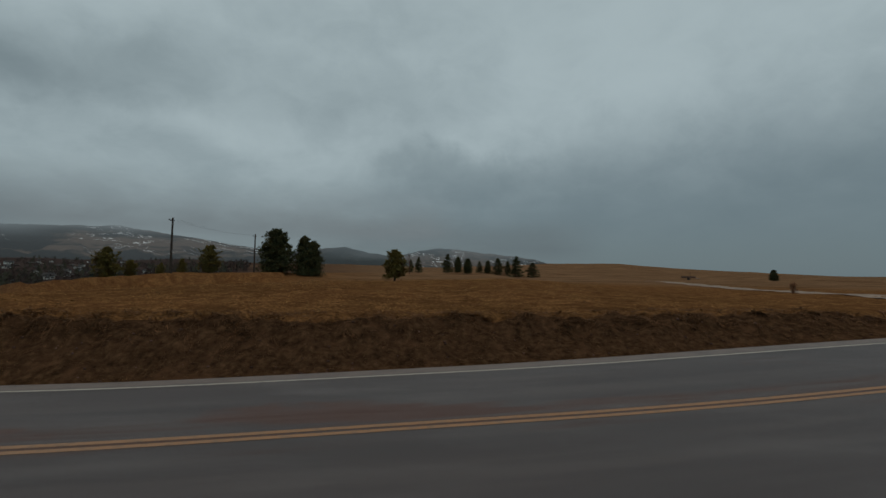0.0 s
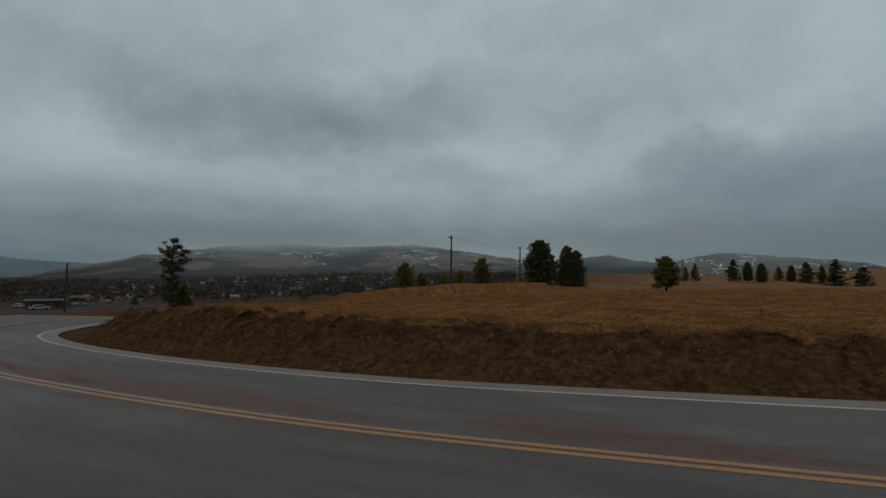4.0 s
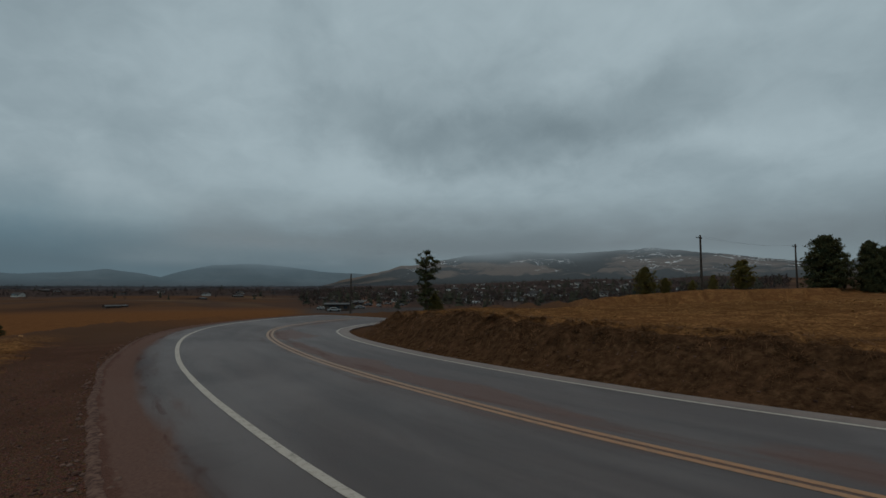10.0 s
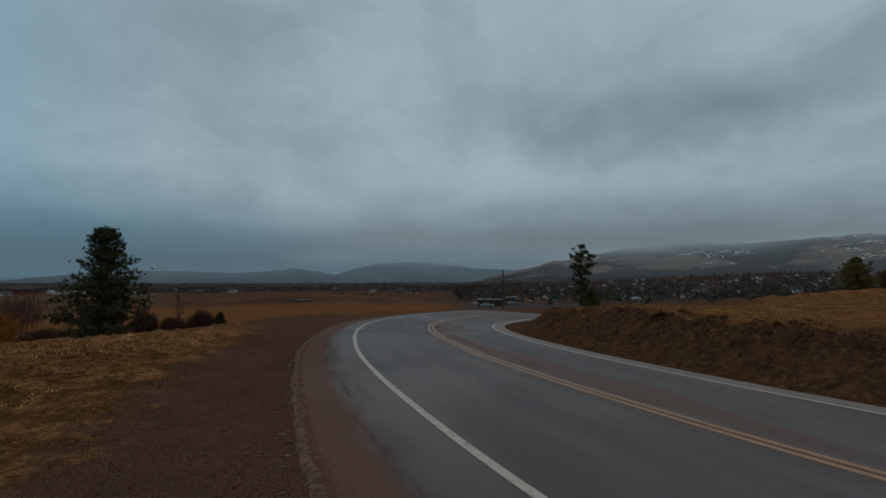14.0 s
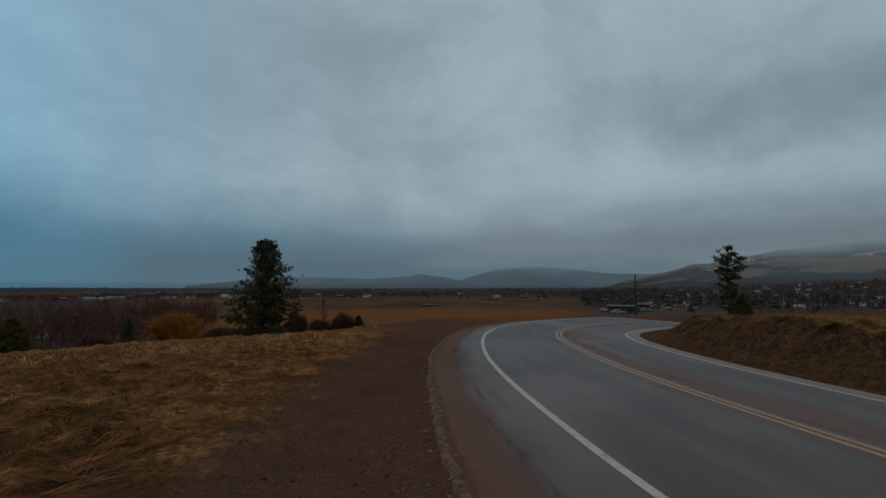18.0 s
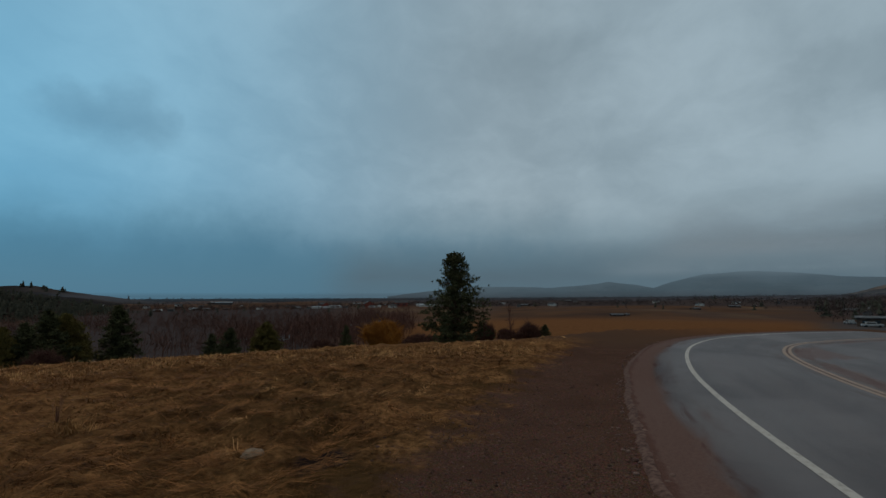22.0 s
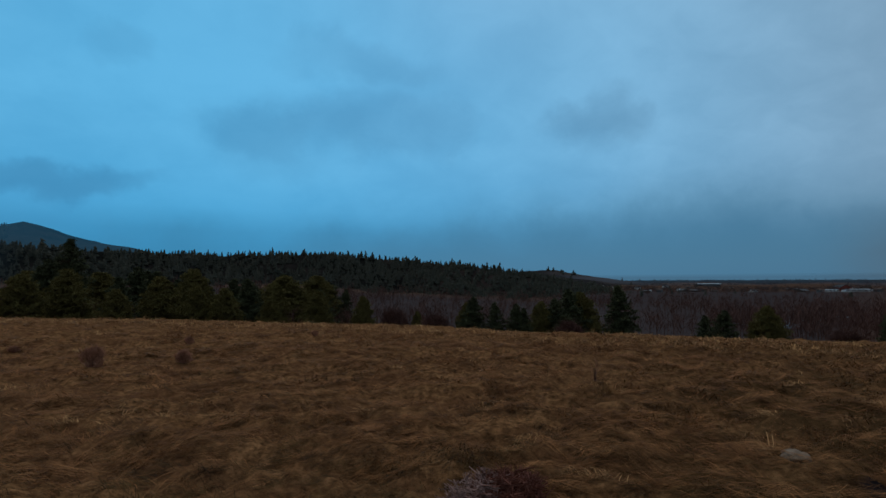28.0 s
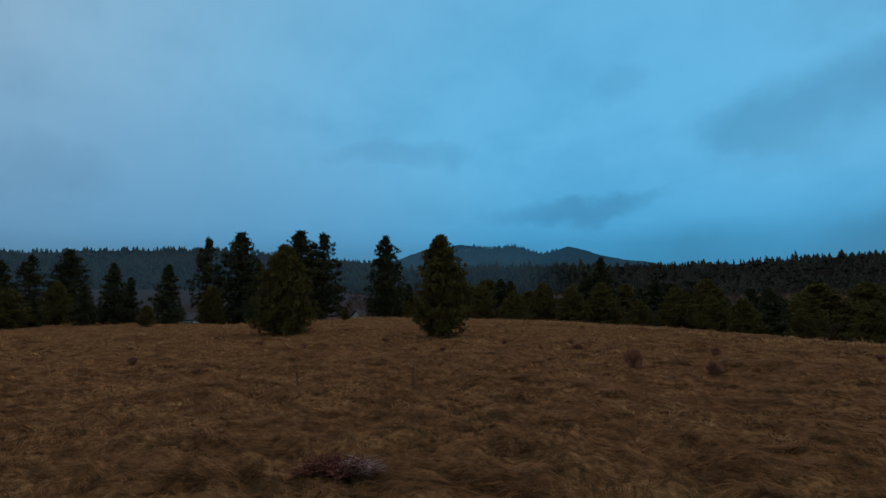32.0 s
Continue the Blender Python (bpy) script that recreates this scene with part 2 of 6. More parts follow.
def asphalt_look(g, p):
    grit = g.noise(140.0, p, 3.0, 0.7)
    wear = g.noise(0.55, scaled(g, p, 0.45, 1.5, 1.0), 5.0, 0.6, 0.4)
    lane = g.node("ShaderNodeCombineXYZ", X=attr(g, "along"), Y=attr(g, "across"), Z=0.0).outputs[0]
    patch = g.noise(0.22, p, 4.0, 0.6)
    track = g.noise(1.0, scaled(g, lane, 0.12, 1.7, 1.0), 4.0, 0.6)
    base = g.mix(grit, rgb(0.0375, 0.0280, 0.0274), rgb(0.0840, 0.0622, 0.0602))
    base = g.mix(g.smooth(wear, 0.45, 0.7, 0.0, 0.35), base, rgb(0.125, 0.106, 0.104))
    base = g.mix(g.smooth(patch, 0.5, 0.7, 0.0, 0.45), base, rgb(0.057, 0.048, 0.048))
    base = g.mix(g.smooth(g.noise(0.13, scaled(g, p, 0.7, 1.4, 1.0), 4.0, 0.55, 0.5), 0.5, 0.64, 0.0, 0.45), base, rgb(0.138, 0.116, 0.112))
    base = g.mix(g.smooth(track, 0.44, 0.64, 0.0, 0.26), base, rgb(0.118, 0.092, 0.086))
    base = g.mix(g.smooth(track, 0.46, 0.34, 0.0, 0.28), base, rgb(0.046, 0.037, 0.036))
    crack = g.node("ShaderNodeTexVoronoi", {"feature": "DISTANCE_TO_EDGE"}, Vector=g.node("ShaderNodeMix", {"data_type": "VECTOR"}, i0=0.35, i4=p, i5=g.noise(1.2, p, 4.0, 0.6, 0.0, 1)).outputs[1], Scale=0.35).outputs[0]
    base = g.mix(g.math("MULTIPLY", g.smooth(crack, 0.0, 0.012, 1.0, 0.0), 0.12), base, rgb(0.03, 0.03, 0.03))
    sandy = g.mix(g.noise(30.0, p, 4.0), rgb(0.060, 0.029, 0.022), rgb(0.150, 0.082, 0.062))
    sand = g.smooth(g.math("ADD", attr(g, "sand"), g.math("MULTIPLY", g.math("SUBTRACT", g.noise(1.0, scaled(g, lane, 0.3, 2.2, 1.0), 5.0, 0.62, 0.5), 0.5), 1.5)), 0.3, 0.95)
    base = g.mix(g.math("MULTIPLY", sand, 0.85), base, sandy)
    # damp red earth lying in spots on the shoulder, and a pale broken lip at its rim
    spots = g.smooth(g.math("ADD", attr(g, "spot"), g.math("MULTIPLY", g.math("SUBTRACT", g.noise(1.0, scaled(g, lane, 0.55, 2.0, 1.0), 4.0, 0.6, 0.6), 0.5), 3.6)), 0.98, 1.4)
    base = g.mix(g.math("MULTIPLY", spots, 0.68), base, rgb(0.050, 0.020, 0.015))
    mud = g.smooth(g.math("ADD", attr(g, "mud"), g.math("MULTIPLY", g.math("SUBTRACT", g.noise(0.33, scaled(g, lane, 0.7, 2.0, 1.0), 5.0, 0.6, 0.6), 0.5), 4.0)), 0.8, 1.3)
    base = g.mix(g.math("MULTIPLY", mud, 0.92), base, rgb(0.080, 0.036, 0.026))
    base = g.mix(g.math("MULTIPLY", attr(g, "pale"), g.smooth(g.noise(2.0, p, 5.0, 0.65), 0.3, 0.6, 0.5, 0.9)), base, rgb(0.165, 0.122, 0.104))
    verge = g.mix(g.noise(55.0, p, 3.0), rgb(0.028, 0.012, 0.009), rgb(0.13, 0.066, 0.05))
    base = g.mix(g.smooth(g.math("ADD", attr(g, "lip"), g.math("MULTIPLY", g.math("SUBTRACT", g.noise(1.7, p, 6.0, 0.7), 0.5), 1.6)), 0.4, 0.62), base, verge)
    return base, g.math("MULTIPLY", grit, 0.004), g.mix(sand, rgb(0.62, 0.62, 0.62), rgb(0.9, 0.9, 0.9))


M_ASPHALT = surface("asphalt", asphalt_look, 0.75, "gloss")


def paint(name, colour, bleach=None):
    def build(g, p):
        worn = g.smooth(g.noise(9.0, p, 6.0, 0.75), 0.44, 0.72, 0.05, 0.7)
        col = rgb(*colour)
        if bleach:
            along = g.node("ShaderNodeSeparateXYZ", Vector=p).outputs[0]
            col = g.mix(g.smooth(along, -15.0, 0.0, 0.8, 0.0), col, rgb(*bleach))
        return g.mix(worn, col, rgb(0.10, 0.085, 0.07)), None

    return surface(name, build, 0.7, 0.3)


M_WHITE = paint("white_line_paint", (0.38, 0.33, 0.285))
M_YELLOW = paint("yellow_line_paint", (0.30, 0.146, 0.066), (0.26, 0.18, 0.13))


def plain(name, a, b, scale=6.0, rough=0.8, relief=0.0, metal=0.0):
    def build(g, p):
        n = g.noise(scale, p, 5.0, 0.65)
        return g.mix(g.smooth(n, 0.3, 0.7), rgb(*a), rgb(*b)), g.math("MULTIPLY", n, relief) if relief else None

    return surface(name, build, rough, 0.3 if metal or rough < 0.6 else 0.06, metal)


def per_piece(name, a, b, rough=0.85, soft=0.0, streak=0.0):
    """Leaves and blades: each island takes its own shade between a and b. soft: how far light wraps round them, as in a
    thick mat. streak: dark thatch and shaded clefts between the mats, both put into the colour.
    """

    def build(g, p):
        geo = g.node("ShaderNodeNewGeometry")
        r = geo.outputs["Random Per Island"]
        col = g.mix(g.math("MULTIPLY", g.math("ADD", g.math("MULTIPLY", r, 0.9), g.smooth(g.noise(2.3, p, 5.0, 0.65), 0.34, 0.66, 0.0, 1.1)), 0.5), rgb(*a), rgb(*b))
        if streak:
            # clefts between mats: their shade is painted by multiplying the colour down
            lain = g.noise(2.2, scaled(g, p, 0.75, 2.1, 1.0), 4.0, 0.6, 0.5)
            col = g.mix(g.smooth(lain, 0.40, 0.57, streak, 0.0), col, g.mix(1.0, col, rgb(0.30, 0.26, 0.24), "MULTIPLY"))
        if not soft:
            return col, None
        n = g.node("ShaderNodeMix", {"data_type": "VECTOR"}, i0=soft, i4=geo.outputs["Normal"], i5=(0.0, 0.0, 1.0)).outputs[1]
        return col, None, rough, g.node("ShaderNodeVectorMath", {"operation": "NORMALIZE"}, i0=n).outputs[0]

    return surface(name, build, rough, 0.03)


M_BARK = plain("pine_bark", (0.035, 0.022, 0.015), (0.13, 0.075, 0.048), 14.0, 0.95, 0.03)
M_NEEDLE = per_piece("pine_needles", (0.030, 0.030, 0.016), (0.088, 0.082, 0.036))
M_NEEDLE_YOUNG = per_piece("young_pine_needles", (0.064, 0.049, 0.016), (0.158, 0.116, 0.034))
M_FOREST = per_piece("far_conifers", (0.028, 0.028, 0.021), (0.040, 0.037, 0.026))
M_BARE = per_piece("bare_twigs", (0.048, 0.022, 0.0165), (0.130, 0.062, 0.046))
M_TWIG = per_piece("far_bare_trees", (0.026, 0.019, 0.018), (0.075, 0.050, 0.044))
M_WILLOW = per_piece("orange_willow_twigs", (0.14, 0.05, 0.010), (0.40, 0.155, 0.028))
M_GRASS = per_piece("dry_grass", (0.036, 0.0140, 0.0054), (0.420, 0.176, 0.060), soft=0.4, streak=0.9)
# olive verge grass; its dark tone also paints shading into grass close by
M_GRASS_OLIVE_SHADE = per_piece("olive_and_shaded_grass", (0.016, 0.0100, 0.0040), (0.135, 0.070, 0.0220), soft=0.4, streak=0.8)
M_GRASS_GOLD = per_piece("golden_field_grass", (0.040, 0.020, 0.008), (0.410, 0.212, 0.072), soft=0.45, streak=0.55)
# pale grass brightened in colour to carry the lighter look towards the brow
M_GRASS_BROW = per_piece("brightened_pale_grass", (0.10, 0.048, 0.018), (0.52, 0.270, 0.105), soft=0.45)
M_GRASS_PALE = per_piece("pale_bank_grass", (0.054, 0.025, 0.012), (0.185, 0.090, 0.042), soft=0.6, streak=0.35)
M_SHRUB = per_piece("dead_shrub_twigs", (0.10, 0.045, 0.025), (0.36, 0.18, 0.10))
M_CLUMP = per_piece("dry_weed_stems", (0.17, 0.070, 0.040), (0.46, 0.215, 0.125))
M_POLE = plain("weathered_pole_wood", (0.025, 0.019, 0.016), (0.07, 0.052, 0.042), 5.0, 0.9, 0.01)
M_ROCK = plain("field_stone", (0.09, 0.056, 0.036), (0.22, 0.150, 0.100), 3.0, 0.9, 0.05)
M_STEEL = plain("dull_steel", (0.10, 0.10, 0.11), (0.25, 0.25, 0.26), 8.0, 0.5, 0.0, 0.7)


def mountain_look(dark, bare, snow_level, haze):
    def build(g, p):
        wood = g.smooth(g.math("ADD", g.noise(0.0024, scaled(g, p, 1, 1, 4.0), 5.0, 0.6, 0.6), g.math("ADD", g.math("MULTIPLY", attr(g, "woods"), 0.22), g.math("MULTIPLY", g.math("SUBTRACT", g.noise(0.02, scaled(g, p, 1, 1, 3.0), 5.0, 0.65), 0.5), 0.3))), 0.42, 0.60)
        n = g.noise(0.03, p, 5.0, 0.7)
        land = g.mix(n, rgb(*[c * 0.6 for c in bare]), rgb(*bare))
        trees = g.mix(g.noise(0.09, p, 3.0), rgb(*[c * 0.5 for c in dark]), rgb(*dark))
        col = g.mix(wood, land, trees)
        # old snow lies in streaks along gullies and tracks
        streak = g.noise(0.0055, scaled(g, p, 1.0, 1.0, 3.0), 2.0, 0.5, 2.4)
        line = g.math("ABSOLUTE", g.math("SUBTRACT", streak, 0.5))
        lies = g.math("MULTIPLY", g.smooth(line, 0.008, 0.013, 1.0, 0.0), g.smooth(g.noise(0.008, p, 3.0), 0.49, 0.54))
        z = g.node("ShaderNodeSeparateXYZ", Vector=p).outputs[2]
        lies = g.math("MULTIPLY", g.math("MULTIPLY", lies, attr(g, "snow")), g.smooth(z, snow_level, snow_level * 1.6 + 1))
        col = g.mix(g.math("MULTIPLY", lies, 0.9), col, rgb(0.82, 0.83, 0.85))
        return col, g.math("MULTIPLY", n, haze)

    return build


M_MOUNTAIN = surface("bare_snowy_mountain", mountain_look((0.036, 0.040, 0.042), (0.136, 0.104, 0.087), 25.0, 4.0), 0.98, 0.0)
M_HILL = surface("wooded_hill", mountain_look((0.026, 0.033, 0.032), (0.055, 0.055, 0.053), 300.0, 4.0), 0.98, 0.0)
M_FOOT = surface("forest_floor", mountain_look((0.013, 0.013, 0.011), (0.034, 0.024, 0.021), 900.0, 2.0), 0.98, 0.0)
M_PEAK = surface("wooded_peaks", mountain_look((0.014, 0.019, 0.019), (0.032, 0.031, 0.028), 190.0, 4.0), 0.98, 0.0)
M_BROWNHILL = surface("brown_bare_hill", mountain_look((0.03, 0.026, 0.026), (0.056, 0.045, 0.042), 900.0, 2.0), 0.98, 0.0)

# ---- the land ----
# the road's middle line, from east to west and round the bend to the north
ROAD = [(60, 24.5), (30, 14.6), (15, 10.2), (7.1, 7.85), (3.4, 6.87), (0.1, 6.2), (-4.2, 5.42), (-7.6, 5.06), (-11.2, 4.86), (-15.2, 4.85), (-20.4, 5.22), (-25, 5.95), (-29.6, 7.35), (-33.6, 9.7), (-36.8, 13.2), (-38.8, 18), (-39.5, 25), (-39, 40), (-36, 70)]
HALF, FALL, GRADE = 3.55, 0.04, 0.022


def camber(x, off):
    """Drop of the road's surface from its outer edge line; the inner lane levels out east of the bend."""
    inner = FALL - 0.034 * ease(x, -9, 15)
    return FALL * (np.clip(off, -HALF, 0) + HALF) + inner * np.clip(off, 0, 9)


def spline(points, step):
    """A smooth curve through points (Catmull-Rom), as an array."""
    p = np.array([2 * np.array(points[0]) - points[1], *points, 2 * np.array(points[-1]) - points[-2]], float)
    out = []
    for a, b, c, d in zip(p, p[1:], p[2:], p[3:]):
        n = max(2, int(np.linalg.norm(c - b) / step))
        for t in np.arange(n) / n:
            out.append(0.5 * (2 * b + (c - a) * t + (2 * a - 5 * b + 4 * c - d) * t * t + (3 * b - a - 3 * c + d) * t**3))
    return np.array(out)


MID = spline(ROAD, 0.5)
_tan = np.gradient(MID, axis=0)
_tan /= np.linalg.norm(_tan, axis=1)[:, None]
INWARD = np.stack([_tan[:, 1], -_tan[:, 0]], 1)


def road_base(x, y):
    """Height of the road's outer edge line by place along it."""
    z = GRADE * (np.maximum(x, -34) + 4)
    return z - 0.10 * np.maximum(y - 16, 0) * (x < -25)


BASE = road_base(MID[:, 0], MID[:, 1])


def near_road(x, y):
    """Offset from the middle line (inside positive) and the road's base height there."""
    off, base = np.empty(len(x)), np.empty(len(x))
    for a in range(0, len(x), 20000):
        dx, dy = x[a : a + 20000, None] - MID[:, 0], y[a : a + 20000, None] - MID[:, 1]
        d = dx * dx + dy * dy
        i = d.argmin(1)
        k = np.arange(len(i))
        side = dx[k, i] * INWARD[i, 0] + dy[k, i] * INWARD[i, 1]
        off[a : a + 20000] = np.sign(side) * np.sqrt(d[k, i])
        base[a : a + 20000] = BASE[i]
    return off, base


def curve(x, table):
    xs, ys = zip(*table)
    return np.interp(x, xs, ys)


def ease(x, lo, hi):
    t = np.clip((x - lo) / (hi - lo), 0, 1)
    return t * t * (3 - 2 * t)


# by bearing (degrees to the left of north): distance and angle of the brow of the near field
BROW_D = [(-60, 150), (-40, 150), (-25, 160), (-16, 150), (-6, 130), (7, 120), (20, 100), (29, 90), (36, 70), (44, 46), (52, 33), (57, 27), (62, 25), (75, 16), (93, 17), (112, 18), (137, 18), (155, 19), (177, 22), (194, 28), (207, 35), (230, 44), (245, 38), (263, 55), (300, 170)]
BROW_E = [(-60, 0.35), (-40, 0.4), (-25, 0.7), (-16, 0.85), (-6, 0.72), (7, 0.46), (20, 0.19), (29, 0.02), (36, -0.6), (44, -1.4), (52, -2.1), (57, -2.5), (62, -3.2), (75, -6.6), (93, -5.9), (112, -6.15), (137, -6.5), (155, -6.4), (177, -5.1), (194, -4.0), (207, -3.1), (230, -2.3), (245, -2.75), (263, -1.7), (300, 1.0)]
# the land beyond the brow: angle seen from the eye at given distances
LAND = {
    -60: [(300, 0.5), (600, 0.5), (1200, 0.3), (4500, 0.2)],
    -40: [(300, 0.6), (600, 0.58), (1200, 0.4), (4500, 0.2)],
    -34: [(300, 0.8), (600, 0.78), (1200, 0.4), (4500, 0.2)],
    -25: [(300, 1.3), (600, 1.25), (1200, 0.7), (4500, 0.2)],
    -20: [(300, 1.75), (600, 1.6), (1200, 1.0), (4500, 0.2)],
    -12: [(300, 1.6), (600, 1.5), (1200, 1.0), (4500, 0.2)],
    0: [(250, 0.75), (500, 1.1), (1200, 0.9), (4500, 0.2)],
    20: [(200, -0.2), (400, 0.9), (1200, 1.2), (4500, 0.3)],
    30: [(160, -1.6), (300, -0.7), (600, 0.5), (1200, 1.3), (4500, 0.4)],
    45: [(110, -3.4), (250, -1.7), (600, 0.1), (1200, 1.0), (4500, 0.3)],
    60: [(60, -5.6), (120, -3.0), (300, -1.6), (600, -0.6), (1200, 0.3), (4500, 0.1)],
    75: [(60, -5.2), (120, -3.2), (300, -1.6), (700, -0.7), (1300, -0.1), (4500, 0.0)],
    100: [(60, -5.3), (120, -3.2), (300, -1.6), (700, -0.8), (1300, -0.35), (4500, -0.05)],
    130: [(45, -7.5), (90, -6.0), (200, -3.6), (500, -1.5), (1200, -0.5), (4500, -0.05)],
    155: [(45, -7.5), (90, -6.5), (200, -3.6), (500, -1.2), (1200, -0.3), (4500, -0.05)],
    180: [(50, -6.5), (100, -5.5), (200, -2.6), (500, 0.3), (1200, 0.6), (4500, 0.1)],
    207: [(60, -4.5), (110, -3.9), (200, -1.6), (500, 0.6), (1200, 1.2), (4500, 0.2)],
    245: [(70, -4.0), (120, -3.0), (250, -1.2), (500, 1.0), (1200, 1.4), (4500, 0.3)],
    300: [(300, 1.0), (600, 0.9), (1200, 0.6), (4500, 0.2)],
}
EYE = 1.75


def land_height(x, y, wild=True):
    """Height of the ground at a place; the one shape that ground and things on it share."""
    x, y = np.atleast_1d(np.asarray(x, float)), np.atleast_1d(np.asarray(y, float))
    d = np.hypot(x, y) + 1e-6
    az = (np.degrees(np.arctan2(-x, y)) + 60) % 360 - 60
    off, base = near_road(x, y)
    bd, be = curve(az, BROW_D), np.tan(np.radians(curve(az, BROW_E)))
    zb = EYE + bd * be
    # beyond the brow
    keys = sorted(LAND)
    far = np.zeros_like(d)
    weight = np.zeros_like(d)
    for n, k in enumerate(keys):
        lo = keys[n - 1] if n else k - 60
        hi = keys[n + 1] if n + 1 < len(keys) else k + 60
        w = np.clip(np.minimum((az - lo) / (k - lo), (hi - az) / (hi - k)), 0, 1)
        if not w.any():
            continue
        xs, es = zip(*LAND[k])
        far += w * (EYE + d * np.tan(np.radians(np.interp(d, xs, es))))
        weight += w
    far /= np.maximum(weight, 1e-6)
    start = np.array([LAND[k][0][0] for k in keys], float)
    first = np.interp(az, keys, start)
    z1 = np.interp(az, keys, [EYE + LAND[k][0][0] * math.tan(radians(LAND[k][0][1])) for k in keys])
    t = np.clip((d - bd) / np.maximum(first - bd, 5), 0, 1)
    fall = zb + (z1 - zb) * (t * t * (3 - 2 * t))
    beyond = np.where(d > first, far, fall)
    # near side of the brow
    inside = off > 0
    top = 0.62 + 0.012 * np.maximum(x - 4, 0) - 0.4 * ease(x, 12.5, 18) - 0.06 * np.maximum(-x - 19, 0)
    rise = ease(off, 4.9, 7.2)
    reach = np.clip((off - 7.0) / np.maximum(bd - 13, 8), 0, 1) ** np.where(x > 8, 1.0 + ease(x, 8, 22) * 0.7, 1.0)
    field = top + (np.maximum(zb, top - 1.5) - top) * reach
    inner = (base - camber(x, off) - 0.07) * (1 - rise) + field * rise
    inner = inner - 0.07 * ease(off, 4.2, 4.7) * (1 - ease(off, 4.9, 5.6))
    outer_d = np.clip((d - 4) / np.maximum(bd - 4, 3), 0, 1)
    south = -0.03 + (zb + 0.03) * outer_d**1.4
    outer = (base - 0.04 + 0.012 * (off + 5.1)) * (1 - ease(-off, 6.6, 9.5)) + south * ease(-off, 6.6, 9.5)
    near = np.where(inside, inner, np.where(off < -5.1, outer, base - 0.04))
    on_road = np.abs(off) < 4.4
    near = np.where(on_road, base - camber(x, np.clip(off, -HALF, 4.4)) - 0.06, near)
    k = ease(d, bd * 0.98, bd * 1.1)
    k = np.where(np.abs(off) < 6.5, 0, np.where(np.abs(off) < 14, k * ease(np.abs(off), 6.5, 14), k))
    z = near * (1 - k) + beyond * k
    if wild:
        bump = np.array([noise.noise((a * 0.8, b * 0.8, 0)) * 0.05 + noise.noise((a * 0.13, b * 0.13, 5)) * 0.12 if c < 400 else 0 for a, b, c in zip(x, y, d)])
        big = np.array([noise.fractal((a * 0.005, b * 0.005, 2), 1.0, 2.0, 4) if c > 120 else 0 for a, b, c in zip(x, y, d)])
        rough = np.where(inside, ease(off, 4.9, 6.0), ease(-off, 6.0, 8.0))
        bankish = np.where(inside, ease(off, 4.9, 5.6) * (1 - ease(off, 7.4, 9)), 0)
        extra = np.array([(noise.noise((a * 1.2, b * 1.2, 9)) * 0.24 + noise.noise((a * 3.1, b * 3.1, 2)) * 0.12) if c > 0.01 else 0 for a, b, c in zip(x, y, bankish)]) * bankish
        z = z + bump * rough * (0.35 + 0.65 * ease(d, 10, 40)) + extra + big * np.clip((d - 120) * 0.006, 0, 6)
        tuft = np.array([noise.noise((a * 1.3, b * 2.2, 17)) * 0.75 + noise.noise((a * 5.2, b * 5.2, 3)) * 0.4 if c < 60 else 0 for a, b, c in zip(x, y, d)])
        z = z + tuft * 0.20 * np.where(inside, ease(off, 6.5, 8.0) * 0.6, ease(-off, 7.0, 9.5))
    return z


def height(x, y):
    return float(land_height([x], [y])[0])


def spot(az, d):
    a = radians(az)
    return -d * math.sin(a), d * math.cos(a)


def raw_mesh(name, verts, faces, mat, smooth=False):
    """A mesh from arrays; faces all have the same number of corners."""
    verts, faces = np.asarray(verts, np.float32), np.asarray(faces, np.int32)
    me = bpy.data.meshes.new(name)
    me.vertices.add(len(verts))
    me.vertices.foreach_set("co", verts.ravel())
    k = faces.shape[1]
    me.loops.add(faces.size)
    me.loops.foreach_set("vertex_index", faces.ravel())
    me.polygons.add(len(faces))
    me.polygons.foreach_set("loop_start", np.arange(0, faces.size, k, dtype=np.int32))
    if smooth:
        me.polygons.foreach_set("use_smooth", np.ones(len(faces), bool))
    me.materials.append(mat)
    me.update(calc_edges=True)
    me.validate()
    return me


def grid_faces(rows, cols, wrap=False):
    i, j = np.meshgrid(np.arange(rows - 1), np.arange(cols if wrap else cols - 1), indexing="ij")
    n = (j + 1) % cols
    return np.stack([i * cols + j, i * cols + n, (i + 1) * cols + n, (i + 1) * cols + j], -1).reshape(-1, 4)


def set_attr(me, name, values):
    me.attributes.new(name, "FLOAT", "POINT").data.foreach_set("value", np.asarray(values, np.float32))


